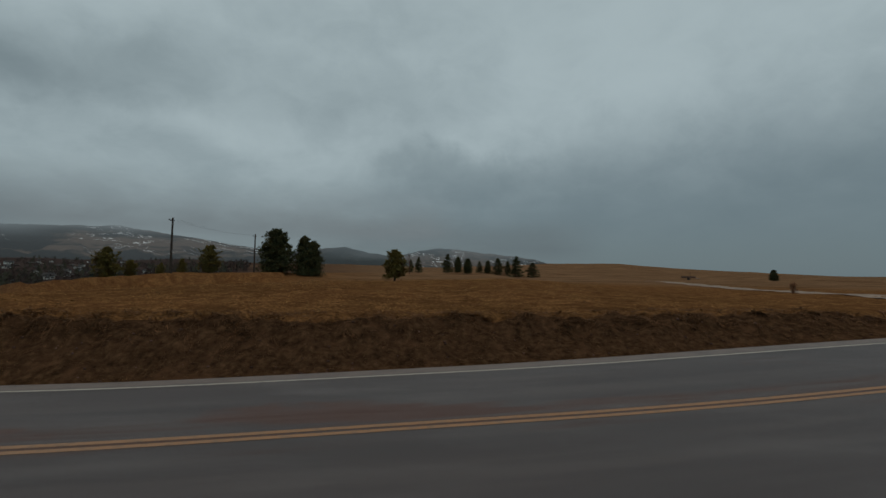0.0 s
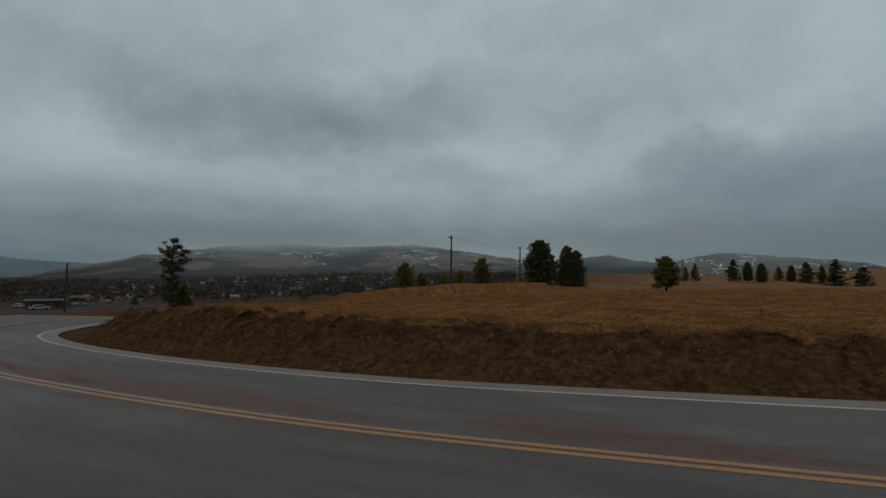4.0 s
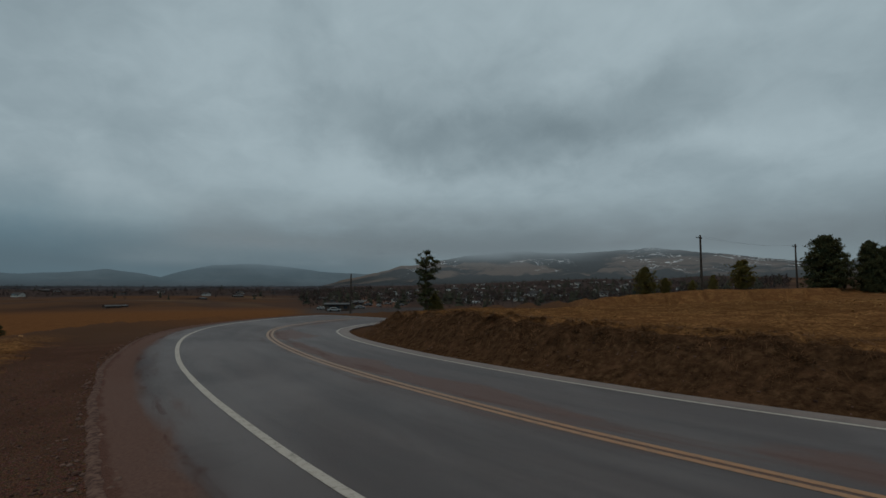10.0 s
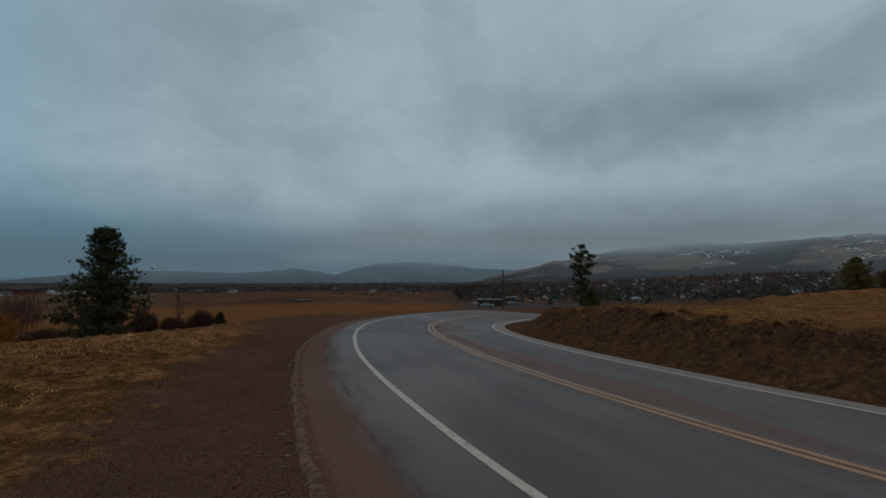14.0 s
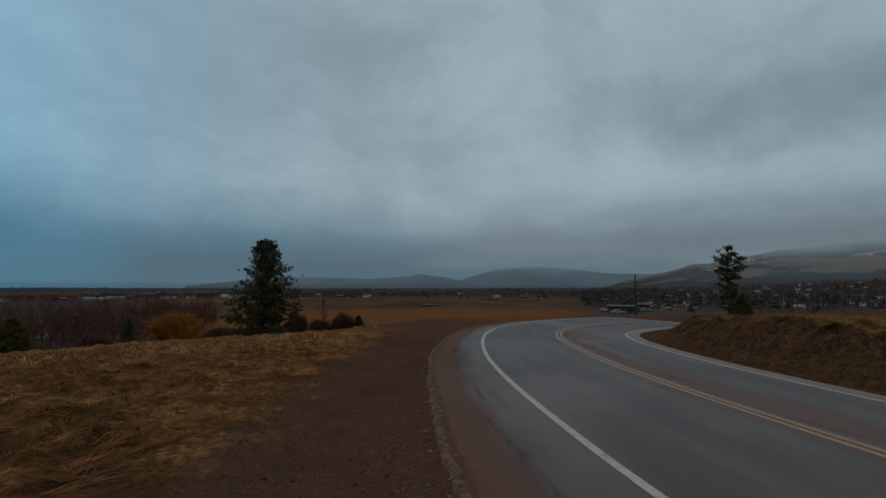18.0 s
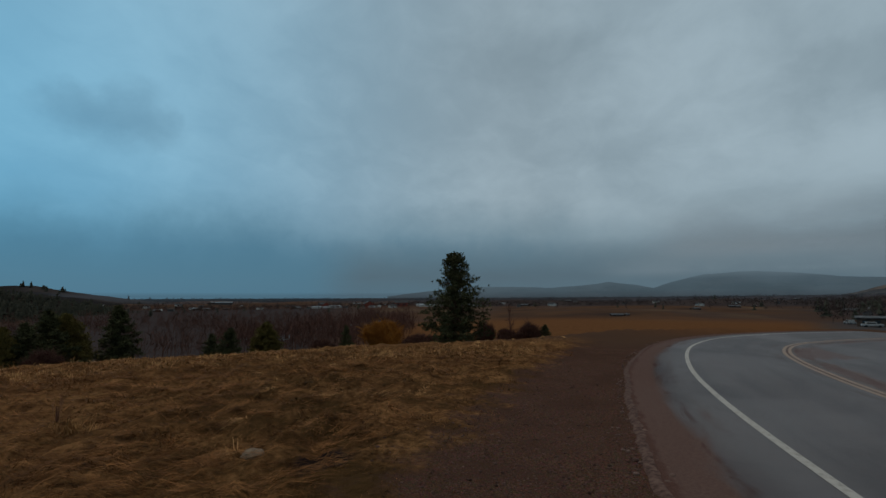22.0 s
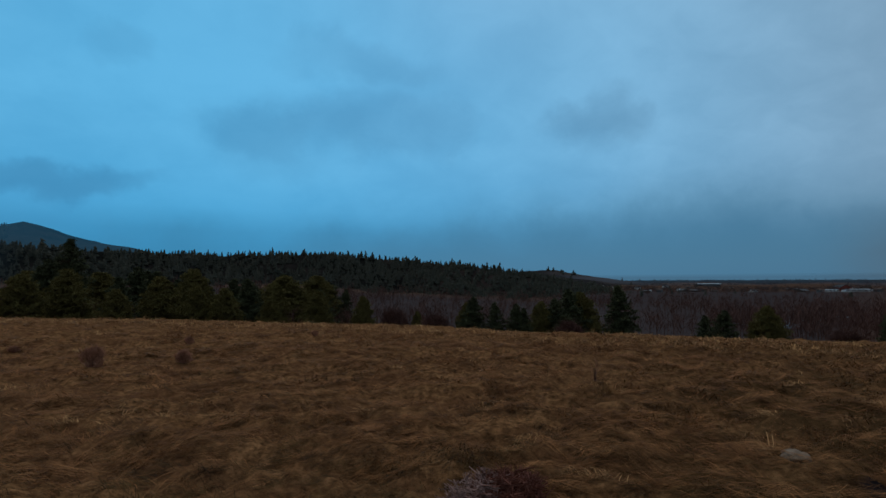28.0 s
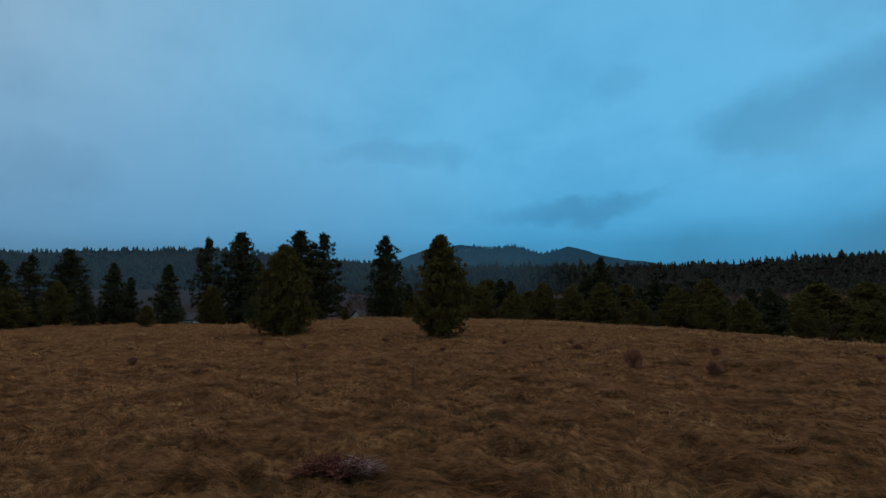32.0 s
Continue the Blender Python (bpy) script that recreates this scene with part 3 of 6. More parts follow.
def build_ground():
    rings = np.concatenate([[0.0, 0.25, 0.6, 1.0, 1.4], np.geomspace(1.8, 60, 210), np.geomspace(62, 4700, 90)])
    turns = np.radians(np.arange(0, 360, 0.5))
    r, a = np.meshgrid(rings, turns, indexing="ij")
    x, y = (-r * np.sin(a)).ravel(), (r * np.cos(a)).ravel()
    z = land_height(x, y)
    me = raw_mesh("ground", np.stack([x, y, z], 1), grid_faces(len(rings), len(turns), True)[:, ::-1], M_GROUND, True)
    d = np.hypot(x, y)
    az = (np.degrees(np.arctan2(-x, y)) + 60) % 360 - 60
    off, _ = near_road(x, y)
    set_attr(me, "gravel", np.where(off < 0, (1 - ease(-off, 6.1, 9.3)), 0) * (np.abs(off) < 40))
    set_attr(me, "earth", np.where(off > 0, ease(off, 3.5, 4.6) * (1 - ease(off, 6.7, 7.6)) * (1 - 0.35 * ease(-x, 14, 26)), 0))
    bd = curve(az, BROW_D)
    # green: olive tint by the road plus painted shade under the near blades
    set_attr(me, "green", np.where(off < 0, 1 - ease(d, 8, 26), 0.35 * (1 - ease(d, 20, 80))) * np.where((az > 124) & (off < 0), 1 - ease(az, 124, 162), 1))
    set_attr(me, "far", ease(d, bd * 1.15, bd * 1.6) * np.where(az < 10, ease(az, -5, 12), 1))
    ash = np.exp(-(((x + 4.85) / 0.55) ** 2 + ((y + 3.45) / 0.35) ** 2))
    set_attr(me, "ash", ash)
    set_attr(me, "fallow", 0.85 * ease(d, 62, 100) * np.where(az < 30, 1 - ease(az, 5, 20), 0))
    set_attr(me, "wood", 0.85 * ease(az, 18, 30) * (1 - ease(az, 70, 78)) * ease(d, 180, 280) + ease(az, 116, 128) * (1 - ease(az, 268, 280)) * (1 - ease(d, np.where((az < 152) | (az > 222), 650, 330), np.where((az < 152) | (az > 222), 850, 420))) + 0.85 * ease(az, 70, 76) * (1 - ease(az, 112, 118)) * ease(d, 600, 680))
    set_attr(me, "lot", 0.9 * ease(d, 200, 260) * (1 - ease(d, 430, 520)) * ease(az, 61, 63) * (1 - ease(az, 68, 70)))
    set_attr(me, "stubble", ease(d, 30, 45) * (1 - ease(d, 170, 260)) * ease(az, 71, 77) * (1 - ease(az, 122, 132)))
    set_attr(me, "yard", 0.9 * ease(d, 70, 110) * (1 - ease(d, 205, 235)) * ease(az, 56, 59) * (1 - ease(az, 71, 75)))
    return tagged(new("ground", me), "dry tan grassland falling from a roadside brow to a wide valley", "ground", kind="structure")


build_ground()


def strip(name, lo, hi, lift, mat, parent=None, label="", first=0, last=None, cuts=1, thick=0.0):
    """A band along the road between two offsets, lying on its surface."""
    rows = []
    mid, inw, base = MID[first:last], INWARD[first:last], BASE[first:last]
    offs = np.linspace(lo, hi, cuts + 1)
    for o in offs:
        p = mid + inw * o
        z = base - camber(mid[:, 0], o) + lift
        if o < -HALF:
            z = z - 0.012 * (-o - HALF)
        rows.append(np.column_stack([p, z]))
    v = np.stack(rows, 1)
    n, k = v.shape[:2]
    flat = v.reshape(-1, 3)
    f = grid_faces(n, k)
    if thick:
        low = flat.copy()
        low[:, 2] -= thick
        s = np.arange(n - 1)
        sides = []
        for c in (0, k - 1):
            a, b = s * k + c, (s + 1) * k + c
            sides.append(np.stack([a, b, b + n * k, a + n * k], 1))
        flat, f = np.concatenate([flat, low]), np.concatenate([f, *sides])
    me = raw_mesh(name, flat, f[:, ::-1], mat, False)
    ob = new(name, me)
    if parent:
        ob.parent = parent
    return ob, offs, n


STAINS = [(-25.5, 6.9, 3.2, 1.6), (-13.0, 5.5, 2.2, 1.6), (-8.4, 5.9, 1.6, 1.3), (-0.7, 6.6, 1.7, 1.0), (-2.2, 7.3, 1.3, 0.7)]
road, offs, n = strip("road", -5.15, 4.25, 0.0, M_ASPHALT, cuts=94, thick=0.12)
tagged(road, "worn grey two-lane asphalt road bending round a grassy bank", "road", kind="structure")
me = road.data
co = np.empty(len(me.vertices) * 3, np.float32)
me.vertices.foreach_get("co", co)
co = co.reshape(-1, 3)
k = len(offs)
o = np.tile(offs, 2 * n)
edge = np.array([noise.noise((a * 2.1, b * 2.1, 3.0)) for a, b, _ in co])
# broken outer rim of the tarmac
rim = (o < -5.1)
co[rim, 1] += edge[rim] * 0.07
me.vertices.foreach_set("co", co.ravel())
bend = ease(-co[:, 0], -12, -3) * (1 - ease(-co[:, 0], 36, 39))
sand = 0.34 * ease(-o, 3.7, 4.1) + 0.75 * ease(-o, 4.2, 4.8) + 0.5 * np.exp(-(((o - 0.5) / 0.7) ** 2)) + 0.3 * np.exp(-(((o + 0.5) / 0.35) ** 2)) + 0.5 * np.exp(-((o / 0.12) ** 2)) + 0.2 * np.exp(-(((o - 2.6) / 0.7) ** 2)) + 0.3 * ease(o, 3.95, 4.2)
set_attr(me, "sand", sand)
run = np.concatenate([[0], np.cumsum(np.linalg.norm(np.diff(MID, axis=0), axis=1))])
set_attr(me, "along", np.tile(np.repeat(run, k), 2))
set_attr(me, "across", o)
set_attr(me, "spot", np.exp(-(((o + 4.4) / 0.2) ** 2)))
# red earth dragged onto the inner lane in patches
dragged = np.zeros(len(o))
for px, py, size, much in STAINS:
    dragged = np.maximum(dragged, much * np.exp(-(((co[:, 0] - px) / size) ** 2 + ((co[:, 1] - py) / (size * 0.55)) ** 2)) * ease(o, 0.1, 0.45))
set_attr(me, "mud", (0.62 + 0.45 * bend) * np.exp(-(((o - 0.75) / 0.5) ** 2)) + dragged)
set_attr(me, "pale", ease(o, 3.58, 3.75))
set_attr(me, "gloss", 0.02 + 0.3 * (1 - ease(-o, 3.8, 4.5)))
set_attr(me, "lip", ease(-o, 4.8, 5.25))
for name, lo, hi, mat, label in (
    ("edge_line", -HALF - 0.03, -HALF + 0.09, M_WHITE, "worn white edge line"),
    ("edge_line", HALF - 0.06, HALF + 0.06, M_WHITE, "worn white edge line"),
    ("centre_line", -0.165, -0.045, M_YELLOW, "worn yellow centre line"),
    ("centre_line", 0.045, 0.165, M_YELLOW, "worn yellow centre line"),
):
    line, _, _ = strip(name, lo, hi, 0.004, mat, road, label)
    tagged(line, label)



def tarmac_rim():
    """The broken raised lip where the tarmac ends in gravel."""
    line = spline(ROAD, 0.09)
    t = np.gradient(line, axis=0)
    t /= np.linalg.norm(t, axis=1)[:, None]
    inward = np.stack([t[:, 1], -t[:, 0]], 1)
    keep = (np.hypot(line[:, 0], line[:, 1]) < 46) & (line[:, 0] < 16)
    line, inward = line[keep], inward[keep]
    base = road_base(line[:, 0], line[:, 1]) - 0.012 * 1.6
    sway = np.array([noise.noise((a * 0.7, b * 0.7, 21.0)) * 0.06 + noise.noise((a * 3.3, b * 3.3, 4.0)) * 0.035 for a, b in line])
    tall = np.array([0.6 + 0.7 * noise.noise((a * 0.5, b * 0.5, 33.0)) + 0.6 * noise.noise((a * 4.5, b * 4.5, 6.0)) for a, b in line])
    tall = np.clip(tall, 0.0, 1.3)
    rows = []
    for across, up in ((0.10, -0.012), (0.055, 0.006), (0.02, 0.016), (-0.02, 0.014), (-0.06, -0.015), (-0.12, -0.055)):
        rough = np.array([noise.noise((a * 5 + across * 30, b * 5, 1.0)) for a, b in line])
        p = line + inward * (-5.15 + across + sway + rough * 0.014)[:, None]
        rows.append(np.column_stack([p, base + np.where(up > 0, up * tall, up) + rough * 0.005]))
    v = np.stack(rows, 1)
    me = raw_mesh("broken_edge", v.reshape(-1, 3), grid_faces(*v.shape[:2])[:, ::-1], M_RIM, True)
    ob = new("broken_edge", me)
    ob.parent = road
    tagged(ob, "crumbling pale pinkish tarmac edge")


M_RIM = plain("crumbled_tarmac_edge", (0.044, 0.022, 0.017), (0.135, 0.078, 0.060), 12.0, 0.95, 0.003)
tarmac_rim()

# ---- far hills ----


def ridge(name, label, table, near, far, foot, mat, seed, rough=0.12, step=0.25, woods=(), snow=((-400, 400, -1, 2),)):
    """A hill side seen from the valley: it climbs from its foot to a skyline given by bearing and angle."""
    azs = np.arange(table[0][0], table[-1][0] + 0.01, step)
    el = curve(azs, table) + np.array([noise.fractal((a * 0.6, seed, 0), 1.0, 2.0, 4) for a in azs]) * rough
    rows = 44
    verts = []
    for i in range(rows):
        t = i / (rows - 1)
        d = near + (far - near) * min(t * 1.12, 1.0) + max(t - 0.9, 0) * 2500
        for a, e in zip(azs, el):
            low = min(foot, e - 0.3)
            k = (t / 0.9) ** 0.85 if t < 0.9 else 1 - (t - 0.9) * 5
            ang = low + (e - low) * k
            swell = noise.fractal((a * 0.35, t * 3.0, seed), 1.0, 2.1, 5) * (e - low) * 0.16 * math.sin(min(t / 0.9, 1) * math.pi)
            x, y = spot(a, d * (1 + 0.04 * noise.noise((a * 0.3, t * 2, seed))))
            verts.append((x, y, EYE + d * math.tan(radians(ang + swell))))
    me = raw_mesh(name, verts, grid_faces(rows, len(azs)), mat, True)
    t = np.arange(rows)[:, None] / (rows - 1)
    for key, patches in (("woods", woods), ("snow", snow)):
        cover = np.zeros((rows, len(azs)))
        for a0, a1, t0, t1 in patches:
            cover = np.maximum(cover, ease(azs, a0 - 1.5, a0 + 1.5) * (1 - ease(azs, a1 - 1.5, a1 + 1.5)) * ease(t, t0 - 0.06, t0 + 0.06) * (1 - ease(t, t1 - 0.06, t1 + 0.06)))
        set_attr(me, key, cover.ravel())
    return tagged(new(name, me), label, "hill", kind="structure")


ridge("backdrop_hill_snowy", "bare brown mountain side streaked with old snow", [(13, 0.8), (17, 2.1), (21.6, 2.95), (26.8, 3.66), (31.3, 4.3), (34.5, 4.65), (38.5, 4.3), (42, 4.1), (46, 4.3), (50, 4.3), (55, 3.9), (60, 2.95), (62.5, 2.6), (65, 1.9), (68, 1.2), (71, 0.4), (74, -0.4), (77, -1.0)], 1250, 2300, -0.2, M_MOUNTAIN, 3, woods=((38, 47, 0.5, 1.0), (47, 57, 0.68, 1.1), (18, 24, 0.2, 0.4), (13, 77, -0.1, 0.3)), snow=((27, 37, 0.4, 1.1), (20, 27, 0.65, 1.1), (43, 50, 0.45, 0.75), (56, 62, 0.5, 0.95)))
ridge("backdrop_hill_wooded", "dim wooded hill under low cloud", [(3, 1.6), (5, 2.1), (8.2, 2.7), (11.5, 3.3), (13.5, 3.2), (17, 2.75), (22, 1.9)], 2500, 3000, -0.3, M_HILL, 5)
ridge("backdrop_hill_north", "far bare hill with snow lines", [(-16, 0.9), (-10.9, 2.15), (-7.5, 2.7), (-3.3, 3.1), (0.4, 3.4), (2.9, 3.0), (6, 2.3), (10, 1.4)], 2600, 3200, -0.3, M_MOUNTAIN, 7)
ridge("backdrop_hill_west", "grey hill half lost in cloud", [(60, 1.0), (66, 1.6), (71.1, 1.8), (75.8, 2.4), (79.8, 2.6), (83.1, 2.35), (86.3, 1.55), (87.9, 1.0), (90, 0.4)], 2700, 3300, -0.4, M_HILL, 9, 0.06)
ridge("backdrop_hill_west_far", "faint far hill in haze", [(86, 0.4), (88, 1.0), (90, 1.42), (92.4, 1.72), (95.5, 1.36), (98.5, 1.15), (103, 1.25), (108, 1.3), (114, 0.7), (118, 0.2)], 3500, 4000, -0.4, M_HILL, 11, 0.05)
ridge("backdrop_hill_brown", "low bare brown hill beyond the town", [(140, -0.5), (144.2, 0.0), (147.5, 0.5), (150.2, 0.95), (151.6, 1.3), (153.2, 1.3), (156, 1.1), (162, 0.8), (170, 0.5)], 900, 1250, -1.4, M_BROWNHILL, 13, 0.05)
ridge("backdrop_hill_peaks", "dark wooded peaks with a snowy top", [(194, 2.5), (197, 3.4), (200.2, 3.9), (202.6, 4.7), (206, 5.5), (208.9, 4.85), (212.8, 5.75), (215.4, 5.6), (218.5, 6.2), (222.2, 5.7), (226.2, 4.5), (231, 3.4)], 1500, 2300, -0.2, M_PEAK, 15, 0.08)
ridge("backdrop_hill_south", "dark forested ridge behind the pines", [(226, 3.3), (229, 4.0), (231.5, 4.25), (236, 4.6), (242, 5.1), (246, 5.3), (254, 5.25), (259, 4.75), (263, 4.6), (266, 4.6), (280, 3.4)], 650, 1000, -1.5, M_FOOT, 17, 0.08)
ridge("backdrop_hill_forest", "long low ridge covered with dark conifers", [(138, -3.0), (145, -1.3), (150, 0.0), (154.4, 0.7), (157, 1.15), (163.7, 2.0), (170.4, 2.55), (179.5, 3.2), (184, 3.15), (189, 2.9), (195, 3.05), (202, 3.2), (210, 3.3), (218, 3.3), (226, 3.2), (236, 2.4)], 330, 520, -4.5, M_FOOT, 19, 0.05)
ridge("backdrop_bench", "flat dark wooded bench at the edge of the valley", [(60, 0.3), (66, 0.25), (75, 0.12), (90, 0.02), (110, -0.02), (125, 0.0), (135, 0.02), (146, 0.0)], 1500, 1700, -0.9, M_FOOT, 21, 0.03)


# ---- trees ----
def part(name, me, parent, label=""):
    ob = new(name, me)
    ob.parent = parent
    return tagged(ob, label)


def tube(points, radii, sides=6):
    """Vertices and faces of a tapering tube."""
    v, f = [], []
    for i, (p, r) in enumerate(zip(points, radii)):
        for s in range(sides):
            a = 2 * math.pi * s / sides
            v.append((p[0] + r * math.cos(a), p[1] + r * math.sin(a), p[2]))
        if i:
            for s in range(sides):
                n = (s + 1) % sides
                f.append(((i - 1) * sides + s, (i - 1) * sides + n, i * sides + n, i * sides + s))
    return v, f


def sticks(rng, starts, ends, r0, r1):
    """Three-sided tapering sticks between arrays of points: vertices and triangles."""
    starts, ends = np.asarray(starts, float), np.asarray(ends, float)
    n = len(starts)
    d = ends - starts
    d /= np.linalg.norm(d, axis=1)[:, None] + 1e-9
    a = np.cross(d, rng.normal(size=(n, 3)))
    a /= np.linalg.norm(a, axis=1)[:, None] + 1e-9
    b = np.cross(d, a)
    r0, r1 = np.broadcast_to(r0, n)[:, None], np.broadcast_to(r1, n)[:, None]
    ring = []
    for base, r in ((starts, r0), (ends, r1)):
        for s in range(3):
            w = 2 * math.pi * s / 3
            ring.append(base + r * (math.cos(w) * a + math.sin(w) * b))
    v = np.stack(ring, 1).reshape(-1, 3)
    o = np.arange(n)[:, None] * 6
    tri = np.array([[0, 1, 4], [0, 4, 3], [1, 2, 5], [1, 5, 4], [2, 0, 3], [2, 3, 5]])
    f = (o[:, :, None] + tri[None]).reshape(-1, 3)
    return v, f


def tufts(rng, places, outward, size, blades=7, spread=0.9, width=0.16):
    """Needle tufts: thin blades fanning from each place. Vertices and triangles."""
    places = np.repeat(np.asarray(places, float), blades, 0)
    out = np.repeat(np.asarray(outward, float), blades, 0)
    size = np.repeat(np.broadcast_to(size, len(places) // blades), blades) * rng.uniform(0.65, 1.25, len(places))
    d = out + rng.normal(size=places.shape) * spread
    d /= np.linalg.norm(d, axis=1)[:, None] + 1e-9
    w = np.cross(d, rng.normal(size=d.shape))
    w /= np.linalg.norm(w, axis=1)[:, None] + 1e-9
    s = size[:, None]
    p = places + rng.normal(size=places.shape) * s * 0.25
    v = np.stack([p - d * s * 0.25, p + d * s * 0.35 + w * s * width, p + d * s, p + d * s * 0.35 - w * s * width], 1).reshape(-1, 3)
    i = np.arange(len(p))[:, None] * 4
    f = np.concatenate([i + [0, 1, 2], i + [0, 2, 3]], 0)
    return v, f


def pine(label, tall, radius, shape, seed, bare=0.08, limbs=90, needle=M_NEEDLE, tuft=0.34, per=9, droop=0.15, gaps=0.25, lean=0.0, blades=6, even=0.0):
    """A pine with trunk, limbs and a crown of needle clumps. shape: crown radius by height fraction."""
    rng = np.random.default_rng(seed)
    top = Empty("pine_tree")
    bend = rng.normal(size=2) * tall * 0.02
    zs = np.linspace(0, 1, 9)
    axis = lambda t: np.array([bend[0] * math.sin(t * 3) + lean * t * tall, bend[1] * math.sin(t * 2.4), t * tall])
    r0 = 0.022 * tall + 0.03
    v, f = tube([axis(t) - [0, 0, 0.25 * (t == 0)] for t in zs], [r0 * (1.25 if t == 0 else 1) * (1 - 0.93 * t) for t in zs], 8)
    part("trunk", raw_mesh("trunk", v, f, M_BARK, True), top)
    starts, ends, spots, outs, sizes = [], [], [], [], []
    whorls = max(7, limbs // 6)
    level = np.sort((np.arange(whorls) + rng.uniform(0.1, 0.9, whorls)) / whorls)
    wide = rng.uniform(0.72 + 0.2 * even, 1.16 - 0.1 * even, whorls)
    for n in range(limbs):
        w = n * whorls // limbs
        t = bare + (0.975 - bare) * min(max(level[w] + rng.normal() * 0.012, 0), 1)
        turn = n * 2.39996 + rng.normal() * 0.4
        reach = radius * curve([t], shape)[0] * wide[w] * rng.uniform(0.6 + 0.2 * even, 1.12)
        if rng.random() < gaps * 0.35:
            reach *= 0.45
        a = axis(t)
        way = np.array([math.cos(turn), math.sin(turn), 0])
        b = a + way * reach + [0, 0, reach * (0.34 * t - droop + rng.normal() * 0.12)]
        b[2] = max(b[2], 0.12)
        starts.append(a), ends.append(b)
        pads = max(1, int(round(1 + 3.0 * reach / radius)))
        for q in np.linspace(1.0, 0.3 if pads > 1 else 1.0, pads):
            if q < 0.95 and rng.random() < gaps * 0.5:
                continue
            c = a + (b - a) * q
            c[2] += 0.16 * reach * q * q
            rc = radius * (0.06 + 0.13 * min(reach / radius, 1.1)) * (1.15 - 0.5 * q)
            count = max(2, int(per * (0.16 + 0.16 * rng.random())))
            off = rng.normal(size=(count, 3)) * [1, 1, 0.55] * rc
            if q == 1.0:
                off[0] = 0
            spots += list(c + off)
            outs += list(np.tile(way * 0.25 + [0, 0, 0.35], (count, 1)))
            sizes += list(tuft * rng.uniform(0.8, 1.35, count))
    for n in range(5):
        spots.append(axis(0.93 + 0.016 * n) + rng.normal(size=3) * 0.04), outs.append(np.array([0, 0, 1.0])), sizes.append(tuft * 0.8)
    v, f = sticks(rng, starts, ends, 0.011 * tall * 0.5 + 0.008, 0.006)
    part("branchwork", raw_mesh("branchwork", v, f, M_BARK), top)["kind"] = "stuff"
    v, f = tufts(rng, spots, outs, np.array(sizes), blades=blades * 3, spread=1.0, width=0.13)
    part("crown", raw_mesh("crown", v, f, needle), top)
    return tagged(top, label, "tree", "pines")


def Empty(name):
    return new(name, None)


CONE = [(0, 0.75), (0.08, 0.95), (0.2, 1.0), (0.4, 0.82), (0.6, 0.62), (0.75, 0.46), (0.88, 0.26), (0.96, 0.12), (1, 0.04)]
BUSH = [(0, 0.92), (0.12, 1.0), (0.35, 0.94), (0.58, 0.72), (0.78, 0.42), (0.9, 0.2), (0.97, 0.08), (1, 0.03)]
ROUND = [(0, 0.4), (0.2, 0.9), (0.42, 1.0), (0.65, 0.86), (0.85, 0.5), (0.95, 0.22), (1, 0.06)]
THIN = [(0, 0.35), (0.3, 0.5), (0.4, 0.75), (0.55, 0.82), (0.7, 0.95), (0.85, 0.72), (0.95, 0.36), (1, 0.12)]
TALL = [(0, 0.75), (0.2, 0.95), (0.4, 1.0), (0.6, 0.84), (0.75, 0.6), (0.87, 0.34), (0.95, 0.15), (1, 0.03)]
SLOPE = [(0, 0.8), (0.1, 0.96), (0.38, 1.0), (0.55, 0.74), (0.7, 0.50), (0.84, 0.34), (0.93, 0.19), (0.98, 0.07), (1, 0.03)]
DOME = [(0, 0.95), (0.2, 1.0), (0.45, 0.95), (0.65, 0.78), (0.82, 0.52), (0.94, 0.24), (1, 0.06)]


def stand(tree, az, d, scale=1.0, turn=0.0, wide=1.0, sink=0.0):
    x, y = spot(az, d)
    m = Matrix.LocRotScale((x, y, height(x, y) - sink), Euler((0, 0, radians(turn))), (scale * wide, scale * wide, scale))
    tree.matrix_basis = m
    return tree


def again(tree, az, d, scale=1.0, turn=0.0, wide=1.0, sink=0.0, label=""):
    ob = copy_thing(tree, Matrix.Identity(4))
    stand(ob, az, d, scale, turn, wide, sink)
    if label:
        tagged(ob, label)
    return ob


def top_of(tree):
    """Height of a tree's highest needle over its foot, before scaling."""
    return max(v[2] for c in tree.children if c.name.startswith("crown") for v in c.bound_box) * 0.985


def rise_to(tree, az, d, el, turn=0.0, wide=1.0, sink=0.05):
    """Stands a tree so that its top is seen at the angle el."""
    x, y = spot(az, d)
    s = (EYE + d * math.tan(radians(el)) - height(x, y) + sink) / top_of(tree)
    return stand(tree, az, d, s, turn, wide, sink)


# the lone pine on the slope west of the road
rise_to(pine("dense dark green pine on the grassy slope below the road", 8.0, 2.45, SLOPE, 21, 0.03, 210, per=28, tuft=0.15, gaps=0.6, droop=0.1, even=0.5), 110.45, 38, 5.4, wide=1.02)
rise_to(pine("tall sparse pine with open ragged crown beside the bend", 6.6, 1.1, THIN, 22, 0.16, 84, per=12, tuft=0.17, gaps=1.0, droop=0.05), 59.1, 48, 4.5, wide=1.15)
rise_to(pine("small rounded pine standing alone in the field", 4.1, 1.45, ROUND, 23, 0.15, 130, M_NEEDLE_YOUNG, per=20, tuft=0.15, gaps=0.2), 5.6, 70, 3.2, wide=1.12)
big_pine = rise_to(pine("large dark pine at the brow of the field", 8.8, 3.0, DOME, 24, 0.03, 260, per=26, tuft=0.25, gaps=0.4, even=0.3), 19.1, 110, 5.2, wide=1.06)
